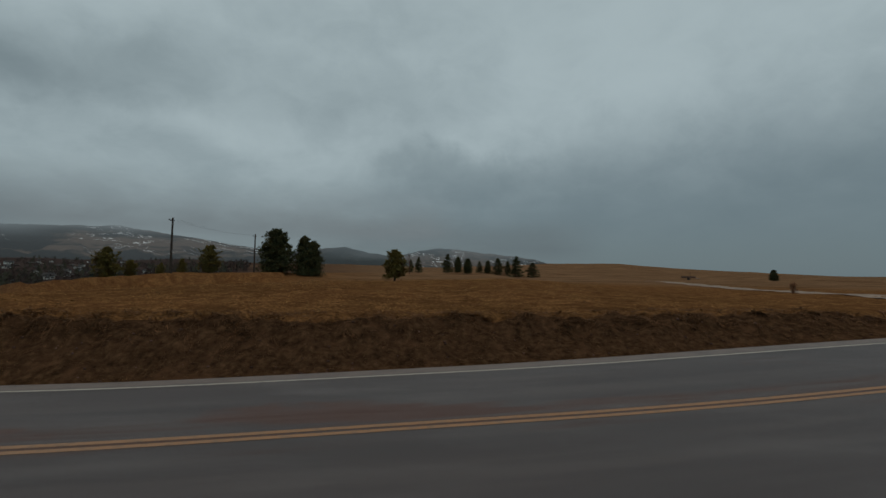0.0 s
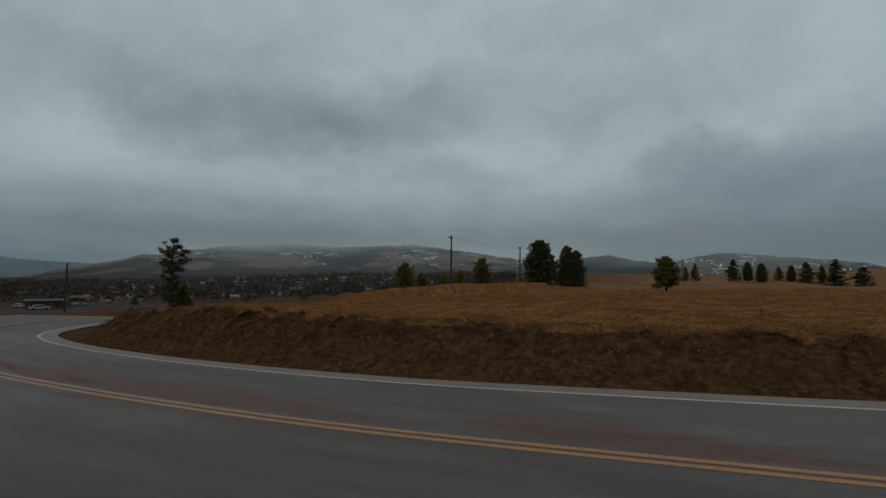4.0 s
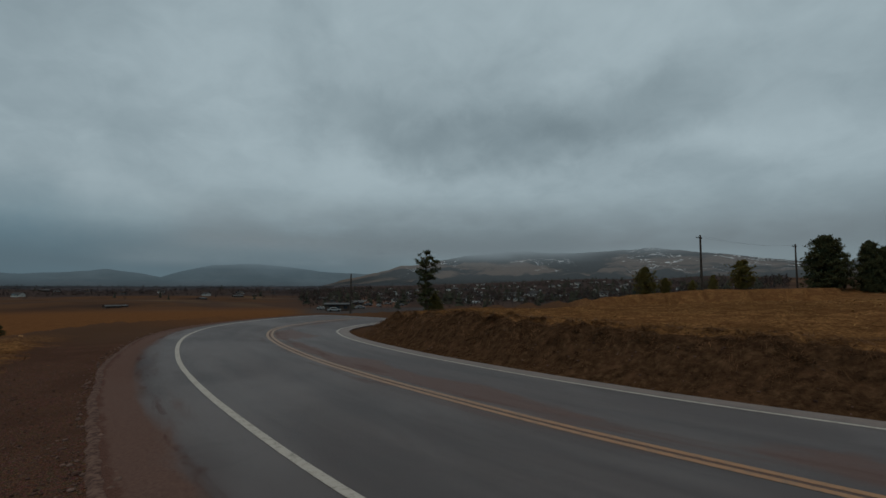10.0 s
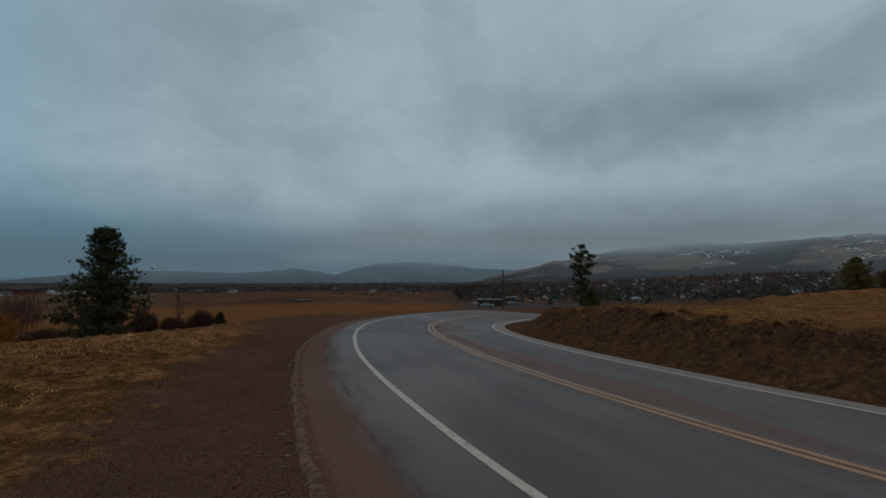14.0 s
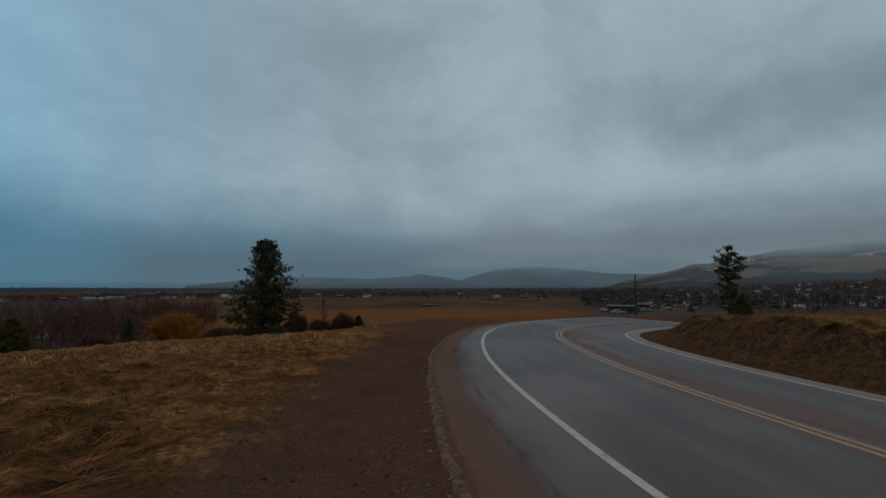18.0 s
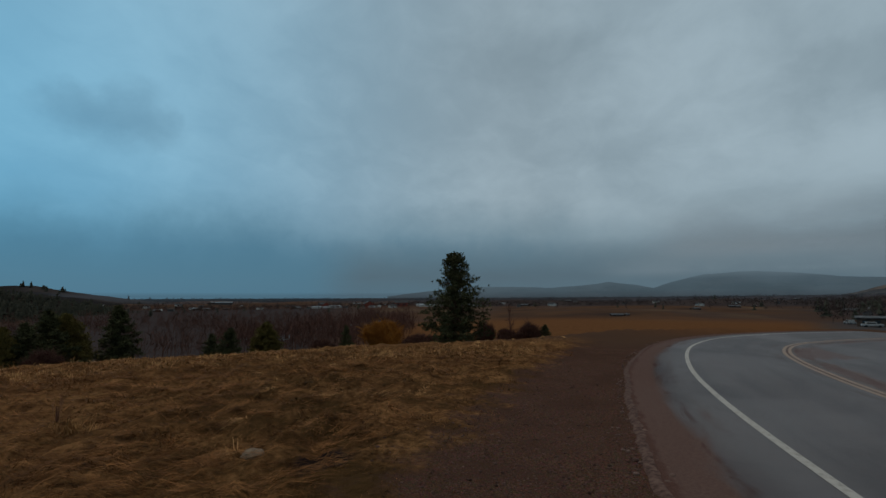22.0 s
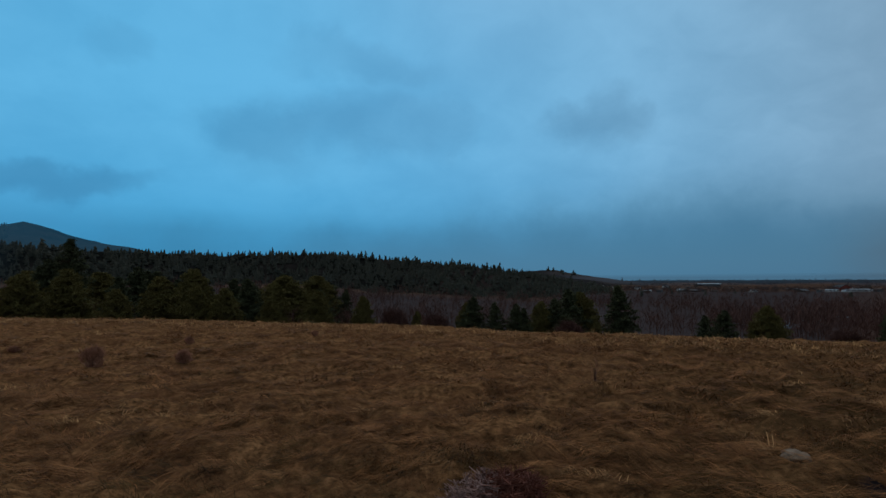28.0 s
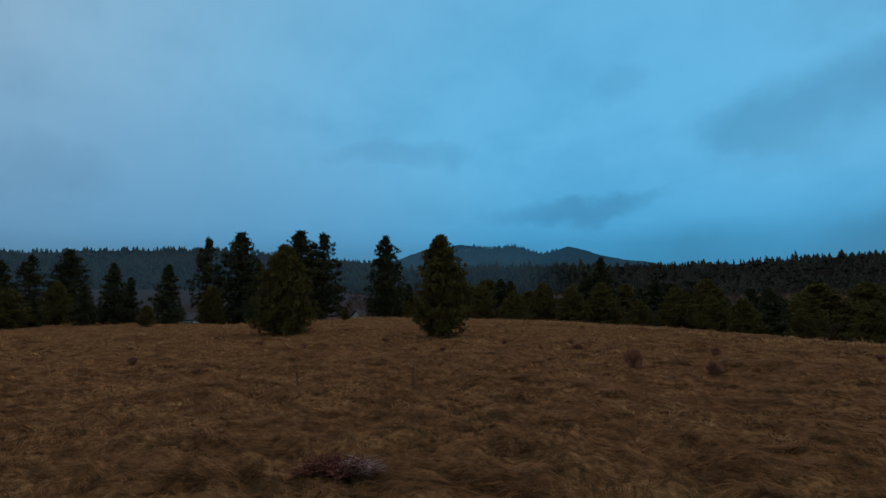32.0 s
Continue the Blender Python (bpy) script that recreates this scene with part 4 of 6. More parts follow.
for az, d, el, turn, w in ((16.0, 111, 4.5, 80, 0.7), (14.9, 112, 3.95, 200, 0.74)):
    tagged(rise_to(copy_thing(big_pine, Matrix.Identity(4)), az, d, el, turn, w), "dark pine beside a larger one on the brow")
bush_pine = rise_to(pine("bushy young pine on the brow of the field", 3.9, 1.5, ROUND, 25, 0.04, 110, M_NEEDLE_YOUNG, per=22, tuft=0.14, gaps=0.3), 34.8, 86, 2.55, wide=1.05)
again(bush_pine, 32.8, 90, 0.66, 120, 1.1)
again(bush_pine, 25.7, 92, 1.2, 60, 1.1, label="rounded dark pine on the brow of the field")
again(bush_pine, 30.2, 118, 1.0, 10, 0.7), again(bush_pine, 28.3, 118, 1.05, 100, 0.65)
row_pine = stand(pine("slender dark conifer in a far row", 5.0, 1.35, CONE, 26, 0.05, 90, per=13, tuft=0.2, gaps=0.4), 2.8, 135, 0.85)
for az, d, s, w in ((3.8, 150, 0.8, 0.7), (-0.7, 135, 1.02, 0.9), (-1.8, 136, 0.96, 0.9), (-3.0, 134, 0.9, 1.1), (-4.4, 137, 0.66, 0.9), (-5.4, 136, 0.78, 0.9), (-6.4, 135, 0.92, 1.1), (-7.6, 138, 0.76, 0.9), (-8.6, 135, 1.14, 1.0), (-10.7, 136, 0.82, 1.3), (-34.5, 146, 0.6, 1.3)):
    if int(az * 10) % 3 == 0:
        again(big_pine, az, d, s * 0.52, az * 37, w * 0.8, label="rounded dark conifer in a far row")
    else:
        again(row_pine, az, d, s, az * 37, w * 1.35)

# conifers below and beside the southern field
young = rise_to(pine("bushy young pine at the edge of the dry field", 4.8, 1.4, BUSH, 27, 0.03, 180, M_NEEDLE_YOUNG, per=34, tuft=0.115, gaps=0.15, droop=-0.12, even=1.0), -139.2, 23, 7.2, wide=0.86)
clump = rise_to(pine("broad young pine with branches to the ground", 5.6, 2.0, BUSH, 28, 0.03, 240, M_NEEDLE_YOUNG, per=36, tuft=0.135, gaps=0.15, droop=0.02, even=1.0), -121.4, 27, 6.2, wide=0.84)
tall = stand(pine("tall dark pine with ragged top behind the dry field", 11.5, 2.5, TALL, 29, 0.08, 180, per=17, tuft=0.27, gaps=0.7, even=0.7), -132.6, 62)
ragged = stand(pine("tall pine with a broken, gappy crown behind the dry field", 11.5, 2.4, TALL, 129, 0.1, 150, per=16, tuft=0.27, gaps=1.0, even=0.4), -125.6, 55)
slim = stand(pine("narrow spire-like dark conifer", 6.0, 1.5, CONE, 30, 0.02, 110, per=15, tuft=0.22, gaps=0.35), -110, 48)


def place_to(tree, az, d, el, wide=1.0, label=""):
    """Stands a copy so that its top is seen at the angle el."""
    x, y = spot(az, d)
    z = height(x, y)
    own = top_of(tree)
    s = (EYE + d * math.tan(radians(el)) - z) / own
    return again(tree, az, d, s, az * 53 % 360, wide, label=label)


stand(tall, -132.6, 62, (EYE + 62 * math.tan(radians(7.24)) - height(*spot(-132.6, 62))) / top_of(tall), 30, 0.9)
stand(ragged, -125.6, 55, (EYE + 55 * math.tan(radians(7.6)) - height(*spot(-125.6, 55))) / top_of(ragged), 70, 1.15)
stand(slim, -110, 46, (EYE + 46 * math.tan(radians(3.8)) - height(*spot(-110, 46))) / top_of(slim))
for az, d, el, w in ((-113.6, 60, 6.75, 0.8), (-99.2, 58, 4.4, 1.0)):
    place_to(ragged, az, d, el, w)
for az, d, el, w in ((-123.0, 58, 7.7, 1.2), (-116.8, 60, 7.35, 1.05), (-101.8, 60, 4.95, 1.2), (-157.5, 95, 4.15, 0.9), (-97, 62, 3.8, 1.0)):
    place_to(tall, az, d, el, w)
for az, d, el, w in ((-105.2, 48, 3.8, 1.0), (-106.7, 50, 2.4, 1.0), (-118.5, 46, 4.2, 1.0), (-103.0, 46, 1.6, 1.4), (-99.5, 45, 0.4, 1.6)):
    place_to(slim, az, d, el, w)
for az, d, el, w in ((-128.0, 40, -1.0, 1.0), (-108.2, 40, -0.4, 1.2), (-97.6, 44, 1.3, 1.5)):
    place_to(young, az, d, el, w)
# a belt of pines along the foot of the slope
BELT = [(122.8, 50, -3.0, "slim", 1.0), (131.4, 58, -2.45, "clump", 1.0), (135, 56, -3.05, "slim", 1.6), (136.9, 54, -3.6, "slim", 1.4), (145.3, 70, -0.5, "slim", 1.3), (149.3, 66, -1.2, "clump", 1.0), (150.6, 64, -0.9, "slim", 1.5), (152.2, 60, -2.0, "slim", 1.5), (153.6, 60, -2.3, "clump", 0.9), (155.6, 57, -3.1, "slim", 1.4), (156.5, 56, -2.6, "slim", 1.3), (159.1, 54, -2.45, "slim", 1.25), (161.4, 54, -1.8, "slim", 1.45), (162.3, 56, -2.4, "clump", 0.8), (168, 52, -3.5, "young", 0.8), (174.3, 50, -1.7, "young", 0.9), (179.5, 54, -1.0, "young", 1.0), (184.5, 60, -1.6, "young", 1.0), (189, 58, -0.6, "young", 1.1), (192, 60, -0.3, "young", 1.0), (195, 62, 0.6, "young", 1.2), (199, 60, -0.6, "young", 1.2), (202.5, 70, 1.3, "young", 1.1), (206, 64, 0.8, "young", 1.2), (209, 66, 1.4, "young", 1.1), (212.5, 62, 0.6, "clump", 1.0), (216, 64, 1.2, "young", 1.1), (224, 60, 0.2, "young", 1.2), (99.7, 42, -3.05, "slim", 1.7), (58.3, 50, -0.6, "young", 1.0), (-106.0, 54, 1.0, "clump", 1.0), (-101, 50, 2.0, "clump", 0.9), (-120.5, 50, 3.0, "young", 1.0), (-114, 50, 1.5, "young", 1.0), (187, 80, 0.4, "slim", 1.5), (197, 85, 1.6, "slim", 1.4), (204, 90, 2.2, "slim", 1.4), (214, 88, 2.0, "slim", 1.4), (221, 85, 1.8, "slim", 1.5)]
rng = np.random.default_rng(77)
for n in range(46):
    az = rng.uniform(176, 228)
    d = rng.uniform(75, 150)
    BELT.append((az, d, rng.uniform(-1.0, 0.9) + 1.1 * ease(np.array(az), 180, 205), "slim" if n % 3 else "young", rng.uniform(1.1, 1.7)))
kinds = {"slim": slim, "young": young, "clump": clump}
for az, d, el, kind, w in BELT:
    place_to(kinds[kind], az, d, el, w)


def conifer_wood(name, label, spots_xyz, sizes, mat, seed):
    """Many far conifers in one mesh: each a ragged stack of tiers."""
    rng = np.random.default_rng(seed)
    v, f = [], []
    count = 0
    for (x, y, z), h in zip(spots_xyz, sizes):
        w = h * rng.uniform(0.28, 0.52)
        turn = rng.random() * 6.28
        lean = rng.normal(size=2) * h * 0.03
        for k in range(4):
            z0, z1 = h * (0.08 + 0.21 * k), h * (0.42 + 0.195 * k)
            r = w * (1.0 - 0.22 * k) * rng.uniform(0.8, 1.2)
            ring = []
            for s in range(6):
                a = turn + k + s * 1.047
                q = r * rng.uniform(0.55, 1.25)
                ring.append((x + q * math.cos(a), y + q * math.sin(a), z + z0 + rng.uniform(-0.05, 0.05) * h))
            v += [*ring, (x + lean[0] * k, y + lean[1] * k, z + z1)]
            f += [(count + s, count + (s + 1) % 6, count + 6) for s in range(6)]
            count += 7
    return tagged(new(name, raw_mesh(name, v, f, mat)), label, "trees", kind="stuff")


def surface_points(ob, count, seed, keep):
    """Random places on a hill's mesh."""
    rng = np.random.default_rng(seed)
    me = ob.data
    co = np.empty(len(me.vertices) * 3)
    me.vertices.foreach_get("co", co)
    co = co.reshape(-1, 3)
    out = []
    polys = me.polygons
    for i in rng.integers(0, len(polys), count):
        q = co[list(polys[int(i)].vertices)]
        w = rng.dirichlet((1, 1, 1, 1))
        p = w @ q
        if keep(p, rng):
            out.append(p)
    return out


forest = bpy.data.objects["backdrop_hill_forest"]
pts = surface_points(forest, 9000, 5, lambda p, r: True)
rng = np.random.default_rng(6)
conifer_wood("forest", "dense dark conifer forest on the long ridge", pts, rng.uniform(3.2, 6.5, len(pts)), M_FOREST, 7)
crest = [p for p in surface_points(forest, 3400, 15, lambda p, r: True) if math.hypot(p[0], p[1]) > 488]
rng = np.random.default_rng(16)
knoll = [p for p in surface_points(bpy.data.objects["backdrop_hill_brown"], 900, 25, lambda p, r: True) if math.hypot(p[0], p[1]) > 1190][:40]
conifer_wood("knoll_trees", "few dark trees on the bare hill's top", knoll, rng.uniform(6, 12, len(knoll)), M_FOREST, 26)
conifer_wood("forest", "taller dark conifers along the ridge's skyline", crest, rng.uniform(3.4, 7.6, len(crest)) * rng.choice([0.6, 0.9, 1.35], len(crest)), M_FOREST, 17)
peaks = [p for p in surface_points(bpy.data.objects["backdrop_hill_peaks"], 9000, 35, lambda p, r: True) if 207 < math.degrees(math.atan2(-p[0], p[1])) % 360 < 217]
conifer_wood("forest", "dark conifers on the wooded peak", peaks, rng.uniform(9, 18, len(peaks)), M_FOREST, 36)
south = bpy.data.objects["backdrop_hill_south"]
pts = surface_points(south, 6000, 8, lambda p, r: True)
conifer_wood("forest", "dark conifer forest on the far ridge", pts, rng.uniform(5, 10, len(pts)), M_FOREST, 9)


def brush_wood(name, label, trunks, mat, seed, per=12, upright=1.0, fat=0.07, spread=0.55, girth=0.27):
    """Leafless trees and brush in one mesh: stems with crowns of fine upright twigs. trunks: x, y, z, height."""
    rng = np.random.default_rng(seed)
    p = np.array(trunks, float)
    n = len(p)
    h = p[:, 3]
    v1, f1 = sticks(rng, p[:, :3] - [0, 0, 0.3], p[:, :3] + np.column_stack([rng.normal(size=(n, 2)) * 0.05 * h[:, None], h * 0.8]), 0.016 * h, 0.004 * h)
    q, k = np.repeat(p, per, 0), np.repeat(h, per)
    t = rng.uniform(0.22, 0.86, len(q))
    r = girth * k * np.sqrt(1.05 - (2 * t - 1) ** 2)
    places = q[:, :3] + np.column_stack([rng.normal(size=(len(q), 2)) * 0.55 * r[:, None], t * k])
    v2, f2 = tufts(rng, places, np.tile([0.0, 0.0, upright], (len(q), 1)), 0.26 * k, blades=2, spread=spread, width=fat)
    me = raw_mesh(name, np.concatenate([v1, v2]), np.concatenate([f1, f2 + len(v1)]), mat)
    return tagged(new(name, me), label, "trees", kind="stuff")


rng = np.random.default_rng(31)
trunks = []
while len(trunks) < 1300:
    az, d = rng.uniform(119, 232), rng.uniform(72, 330)
    x, y = spot(az, d)
    trunks.append((x, y, d))
for n in range(1000):
    az, d = rng.uniform(115, 151), rng.uniform(300, 800)
    if n < 300:
        az, d = rng.uniform(115, 136), rng.uniform(96, 168)
    trunks.append((*spot(az, d), 170 if d < 300 else 120))
zs = land_height([t[0] for t in trunks], [t[1] for t in trunks])
trunks = [(x, y, z, rng.uniform(2.2, 5.2) * (0.7 + d / 300)) for (x, y, d), z in zip(trunks, zs)]
brush_wood("bare_thicket", "leafless reddish brown thicket along the river", trunks, M_BARE, 32, 26, 1.3, 0.035)

# ---- water, poles and the side road ----
M_WATER = surface("river_water", lambda g, p: (rgb(0.05, 0.06, 0.065), g.math("MULTIPLY", g.noise(0.6, p, 3.0), 0.05)), 0.35, 0.3)


def draped(name, points, width, lift, mat, flat=None, step=1.0, cuts=4):
    """A band along a line, lying on the land or level at a height."""
    mid = spline(points, step)
    t = np.gradient(mid, axis=0)
    t /= np.linalg.norm(t, axis=1)[:, None]
    side = np.stack([-t[:, 1], t[:, 0]], 1)
    rows = []
    for o in np.linspace(-width / 2, width / 2, cuts + 1):
        p = mid + side * o
        z = np.full(len(p), flat) if flat is not None else land_height(p[:, 0], p[:, 1]) + lift
        rows.append(np.column_stack([p, z]))
    v = np.stack(rows, 1)
    return new(name, raw_mesh(name, v.reshape(-1, 3), grid_faces(*v.shape[:2]), mat, True))


tagged(draped("river_water", [spot(117.5, 270), spot(120, 238), spot(124, 203), spot(129, 168), spot(134, 150)], 15, 0, M_WATER, flat=-10.5, step=6), "grey river showing between bare trees", "river", kind="structure")
M_TRACK = plain("pale_track_gravel", (0.16, 0.112, 0.084), (0.31, 0.232, 0.184), 0.8, 0.95, 0.01)


def down_to(az, el, d0, d1):
    """The first distance on a bearing at which the ground is seen at the angle el."""
    d = np.arange(d0, d1, 0.5)
    a = radians(az)
    seen = np.degrees(np.arctan2(land_height(-d * math.sin(a), d * math.cos(a), False) - EYE, d))
    hit = np.nonzero(seen >= el)[0]
    return float(d[hit[0]]) if len(hit) else d1


SIDE = [spot(az, down_to(az, el, 24, 110)) for az, el in ((-22.8, -0.11), (-25.0, -0.17), (-27.2, -0.37), (-31.2, -0.7), (-35.6, -0.87), (-41.4, -1.15), (-50.0, -1.6))]
tagged(draped("side_road", SIDE, 3.6, 0.05, M_TRACK), "pale gravel side road crossing the field", "road", kind="structure")


def box(cx, cy, cz, sx, sy, sz):
    v = [(cx + a * sx / 2, cy + b * sy / 2, cz + c * sz / 2) for c in (-1, 1) for a, b in ((-1, -1), (1, -1), (1, 1), (-1, 1))]
    f = [(0, 3, 2, 1), (4, 5, 6, 7), (0, 1, 5, 4), (1, 2, 6, 5), (2, 3, 7, 6), (3, 0, 4, 7)]
    return v, f


def bevelled(name, pieces, mat, width=0.01):
    """Boxes with softened edges, as one mesh."""
    bm = bmesh.new()
    for piece in pieces:
        v, f = box(*piece)
        vs = [bm.verts.new(p) for p in v]
        for q in f:
            bm.faces.new([vs[i] for i in q])
    bmesh.ops.bevel(bm, geom=bm.edges[:], offset=width, segments=1, affect="EDGES")
    me = bpy.data.meshes.new(name)
    bm.to_mesh(me)
    bm.free()
    me.materials.append(mat)
    return me


M_GLASSY = plain("glazed_insulator", (0.10, 0.11, 0.12), (0.2, 0.21, 0.22), 3.0, 0.3)


def power_pole(az, d, top_el, arm, label):
    x, y = spot(az, d)
    z = height(x, y)
    h = EYE + d * math.tan(radians(top_el)) - z
    top = Empty("power_pole")
    v, f = tube([(0, 0, -0.5), (0, 0, h * 0.5), (0.02, 0, h)], [0.2, 0.17, 0.13], 10)
    f.append(tuple(range(20, 30)))
    me = bpy.data.meshes.new("post")
    me.from_pydata(v, [], f)
    me.materials.append(M_POLE)
    part("post", me, top)
    if arm:
        arm_ob = part("crossarm", bevelled("crossarm", [(0, 0.16, h - 0.45, 1.6, 0.1, 0.12)], M_POLE), top)
        for o in (-0.7, -0.25, 0.25, 0.7):
            v, f = tube([(o, 0.16, h - 0.39), (o, 0.16, h - 0.3), (o, 0.16, h - 0.22)], [0.03, 0.06, 0.035], 8)
            part("insulator", raw_mesh("insulator", v, f, M_GLASSY, True), arm_ob, "glazed insulator")
    top.matrix_basis = pose(x, y, z, 0, 0, az + 60)
    tagged(top, label, "utility pole", "power poles")
    return np.array([x, y, z + h])


pole_a = power_pole(29.35, 88, 5.7, True, "dark wooden power pole with a crossarm at the field's brow")
pole_b = power_pole(21.3, 121, 4.4, True, "dark wooden power pole beyond the field's brow")
power_pole(68.25, 110, 1.6, False, "short dark wooden pole below the bend")


def wire(name, a, b, sag, label):
    pts = [a + (b - a) * t + np.array([0, 0, -4 * sag * t * (1 - t)]) for t in np.linspace(0, 1, 15)]
    cu = bpy.data.curves.new(name, "CURVE")
    cu.dimensions, cu.bevel_depth, cu.bevel_resolution = "3D", 0.007, 1
    s = cu.splines.new("POLY")
    s.points.add(len(pts) - 1)
    for q, p in zip(s.points, pts):
        q.co = (*p, 1)
    cu.materials.append(M_STEEL)
    tagged(new(name, cu), label, "cable", "power lines")


for k in (-1.0, 1.0):
    o = np.array([0.35 * k, 0.55 * k, -0.22])
    wire("power_line", pole_a + o, pole_b + o, 0.6, "thin overhead cable between two wooden poles")

# a small trailer and a sign post by the side road
M_TRAILER = plain("faded_brown_boards", (0.05, 0.03, 0.024), (0.12, 0.075, 0.06), 4.0, 0.8)
lot = down_to(-27.0, 0.1, 45, 150)
x, y = spot(-27.0, lot)
z = height(x, y)
trailer = Empty("farm_trailer")
part("bed", bevelled("bed", [(0, 0, 0.72, 4.2, 1.8, 0.12)], M_TRAILER), trailer)
for s in (-1, 1):
    part("side_rail", bevelled("side_rail", [(0, 0.88 * s, 1.0, 4.2, 0.06, 0.4)], M_TRAILER), trailer)
    v, f = [], []
    for n in range(16):
        a = n * math.pi / 8
        v += [(0.35 * math.cos(a), 0.7 * s - 0.1, 0.36 + 0.35 * math.sin(a)), (0.35 * math.cos(a), 0.7 * s + 0.1, 0.36 + 0.35 * math.sin(a))]
        m = (n + 1) % 16
        f.append((2 * n, 2 * m, 2 * m + 1, 2 * n + 1))
    me = bpy.data.meshes.new("wheel")
    me.from_pydata(v, [], f + [tuple(range(0, 32, 2)), tuple(range(1, 32, 2))[::-1]])
    me.materials.append(plain("rubber", (0.015, 0.015, 0.016), (0.04, 0.04, 0.04)))
    part("wheel", me, trailer)
part("drawbar", bevelled("drawbar", [(2.8, 0, 0.62, 1.5, 0.1, 0.1)], M_STEEL), trailer)
trailer.matrix_basis = pose(x, y, z, 0, 0, -20) @ Matrix.Scale(0.0055 * lot, 4)
tagged(trailer, "low faded brown farm trailer parked by the side road", "trailer")
post = Empty("marker_post")
v, f = tube([(0, 0, -0.2), (0, 0, 1.2), (0, 0, 2.3)], [0.04, 0.035, 0.03], 8)
part("post", raw_mesh("post", v, f, M_POLE), post)
x, y = spot(-27.2, lot - 2)
post.matrix_basis = pose(x, y, height(x, y)) @ Matrix.Scale(0.8, 4)
tagged(post, "thin dark post beside the gravel side road", "post")

# ---- shrubs ----


def shrub(name, label, category, x, y, h, w, mat, seed, stems=150, arch=0.4, r=0.012, sink=0.05, wild=0.0):
    """A leafless shrub: a fan of arching stems with side twigs."""
    rng = np.random.default_rng(seed)
    top = Empty(name)
    a, b = [], []
    for n in range(stems):
        turn = rng.random() * 6.283
        lobe = 0.78 + 0.22 * math.sin(turn * 2 + seed) + 0.16 * math.sin(turn * 3 + seed * 2)
        out = w * 0.5 * math.sqrt(rng.random()) * max(lobe, 0.4)
        way = np.array([math.cos(turn), math.sin(turn), 0])
        p = way * out * 0.25
        dome = math.sqrt(max(1 - (out / (w * 0.5)) ** 2, 0.02))
        m = way * out * 0.8 + [0, 0, h * dome * rng.uniform(0.4, 0.6)]
        q = way * out + [0, 0, h * (0.12 + 0.88 * dome) * rng.uniform(0.75 - wild, 1.0 + wild)]
        a += [p, m]
        b += [m, q]
        for _ in range(4):
            s = m + (q - m) * rng.uniform(0, 0.8)
            a.append(s)
            b.append(s + rng.normal(size=3) * [0.09 * w, 0.09 * w, 0.06 * h] + [0, 0, 0.14 * h])
    v, f = sticks(rng, a, b, r, r * 0.4)
    part("twig_tangle", raw_mesh("twig_tangle", v, f, mat), top)["kind"] = "stuff"
    v, f = sticks(rng, [(0, 0, -0.3)] * 5, rng.normal(size=(5, 3)) * [0.2 * w, 0.2 * w, 0] * 0.4 + [0, 0, 0.5 * h], r * 3, r)
    part("stem_base", raw_mesh("stem_base", v, f, M_BARE), top)["kind"] = "stuff"
    top.matrix_basis = pose(x, y, height(x, y) - sink, 0, 0, seed * 77 % 360)
    return tagged(top, label, category, "shrubs")


def seen_height(az, d, el):
    x, y = spot(az, d)
    return EYE + d * math.tan(radians(el)) - height(x, y)


x, y = spot(118.6, 58)
shrub("willow_bush", "large rounded orange willow bush without leaves", "shrub", x, y, seen_height(118.6, 58, -2.35), 6.6, M_WILLOW, 41, 520, r=0.03)
for n, (az, d, el, w) in enumerate(((101.6, 42, -3.0, 1.6), (104.2, 41, -3.6, 1.4), (106.6, 42, -3.0, 1.5), (103.2, 43, -4.2, 1.6), (114.5, 52, -4.2, 2.6), (125.5, 60, -4.6, 2.4), (112.8, 44, -4.4, 1.8), (98.2, 46, -4.7, 1.2), (150.6, 52, -4.6, 2.2), (166, 50, -3.8, 2.4), (170.8, 52, -3.2, 2.6))):
    x, y = spot(az, d)
    shrub("bare_shrub", "small leafless brown shrub on the slope", "shrub", x, y, max(seen_height(az, d, el), 0.5) * 1.1, w * 1.6, M_BARE, 50 + n, 320, r=0.024)

for n, (az, d, el, w) in enumerate(((-36.0, 60, 0.15, 0.9), (-43.3, 24, -2.9, 1.5), (-45.2, 23, -3.4, 1.1))):
    x, y = spot(az, d)
    shrub("bare_shrub", "small reddish leafless shrub beside the gravel side road", "shrub", x, y, max(seen_height(az, d, el), 0.6), w, M_SHRUB, 70 + n, 60, r=0.014)
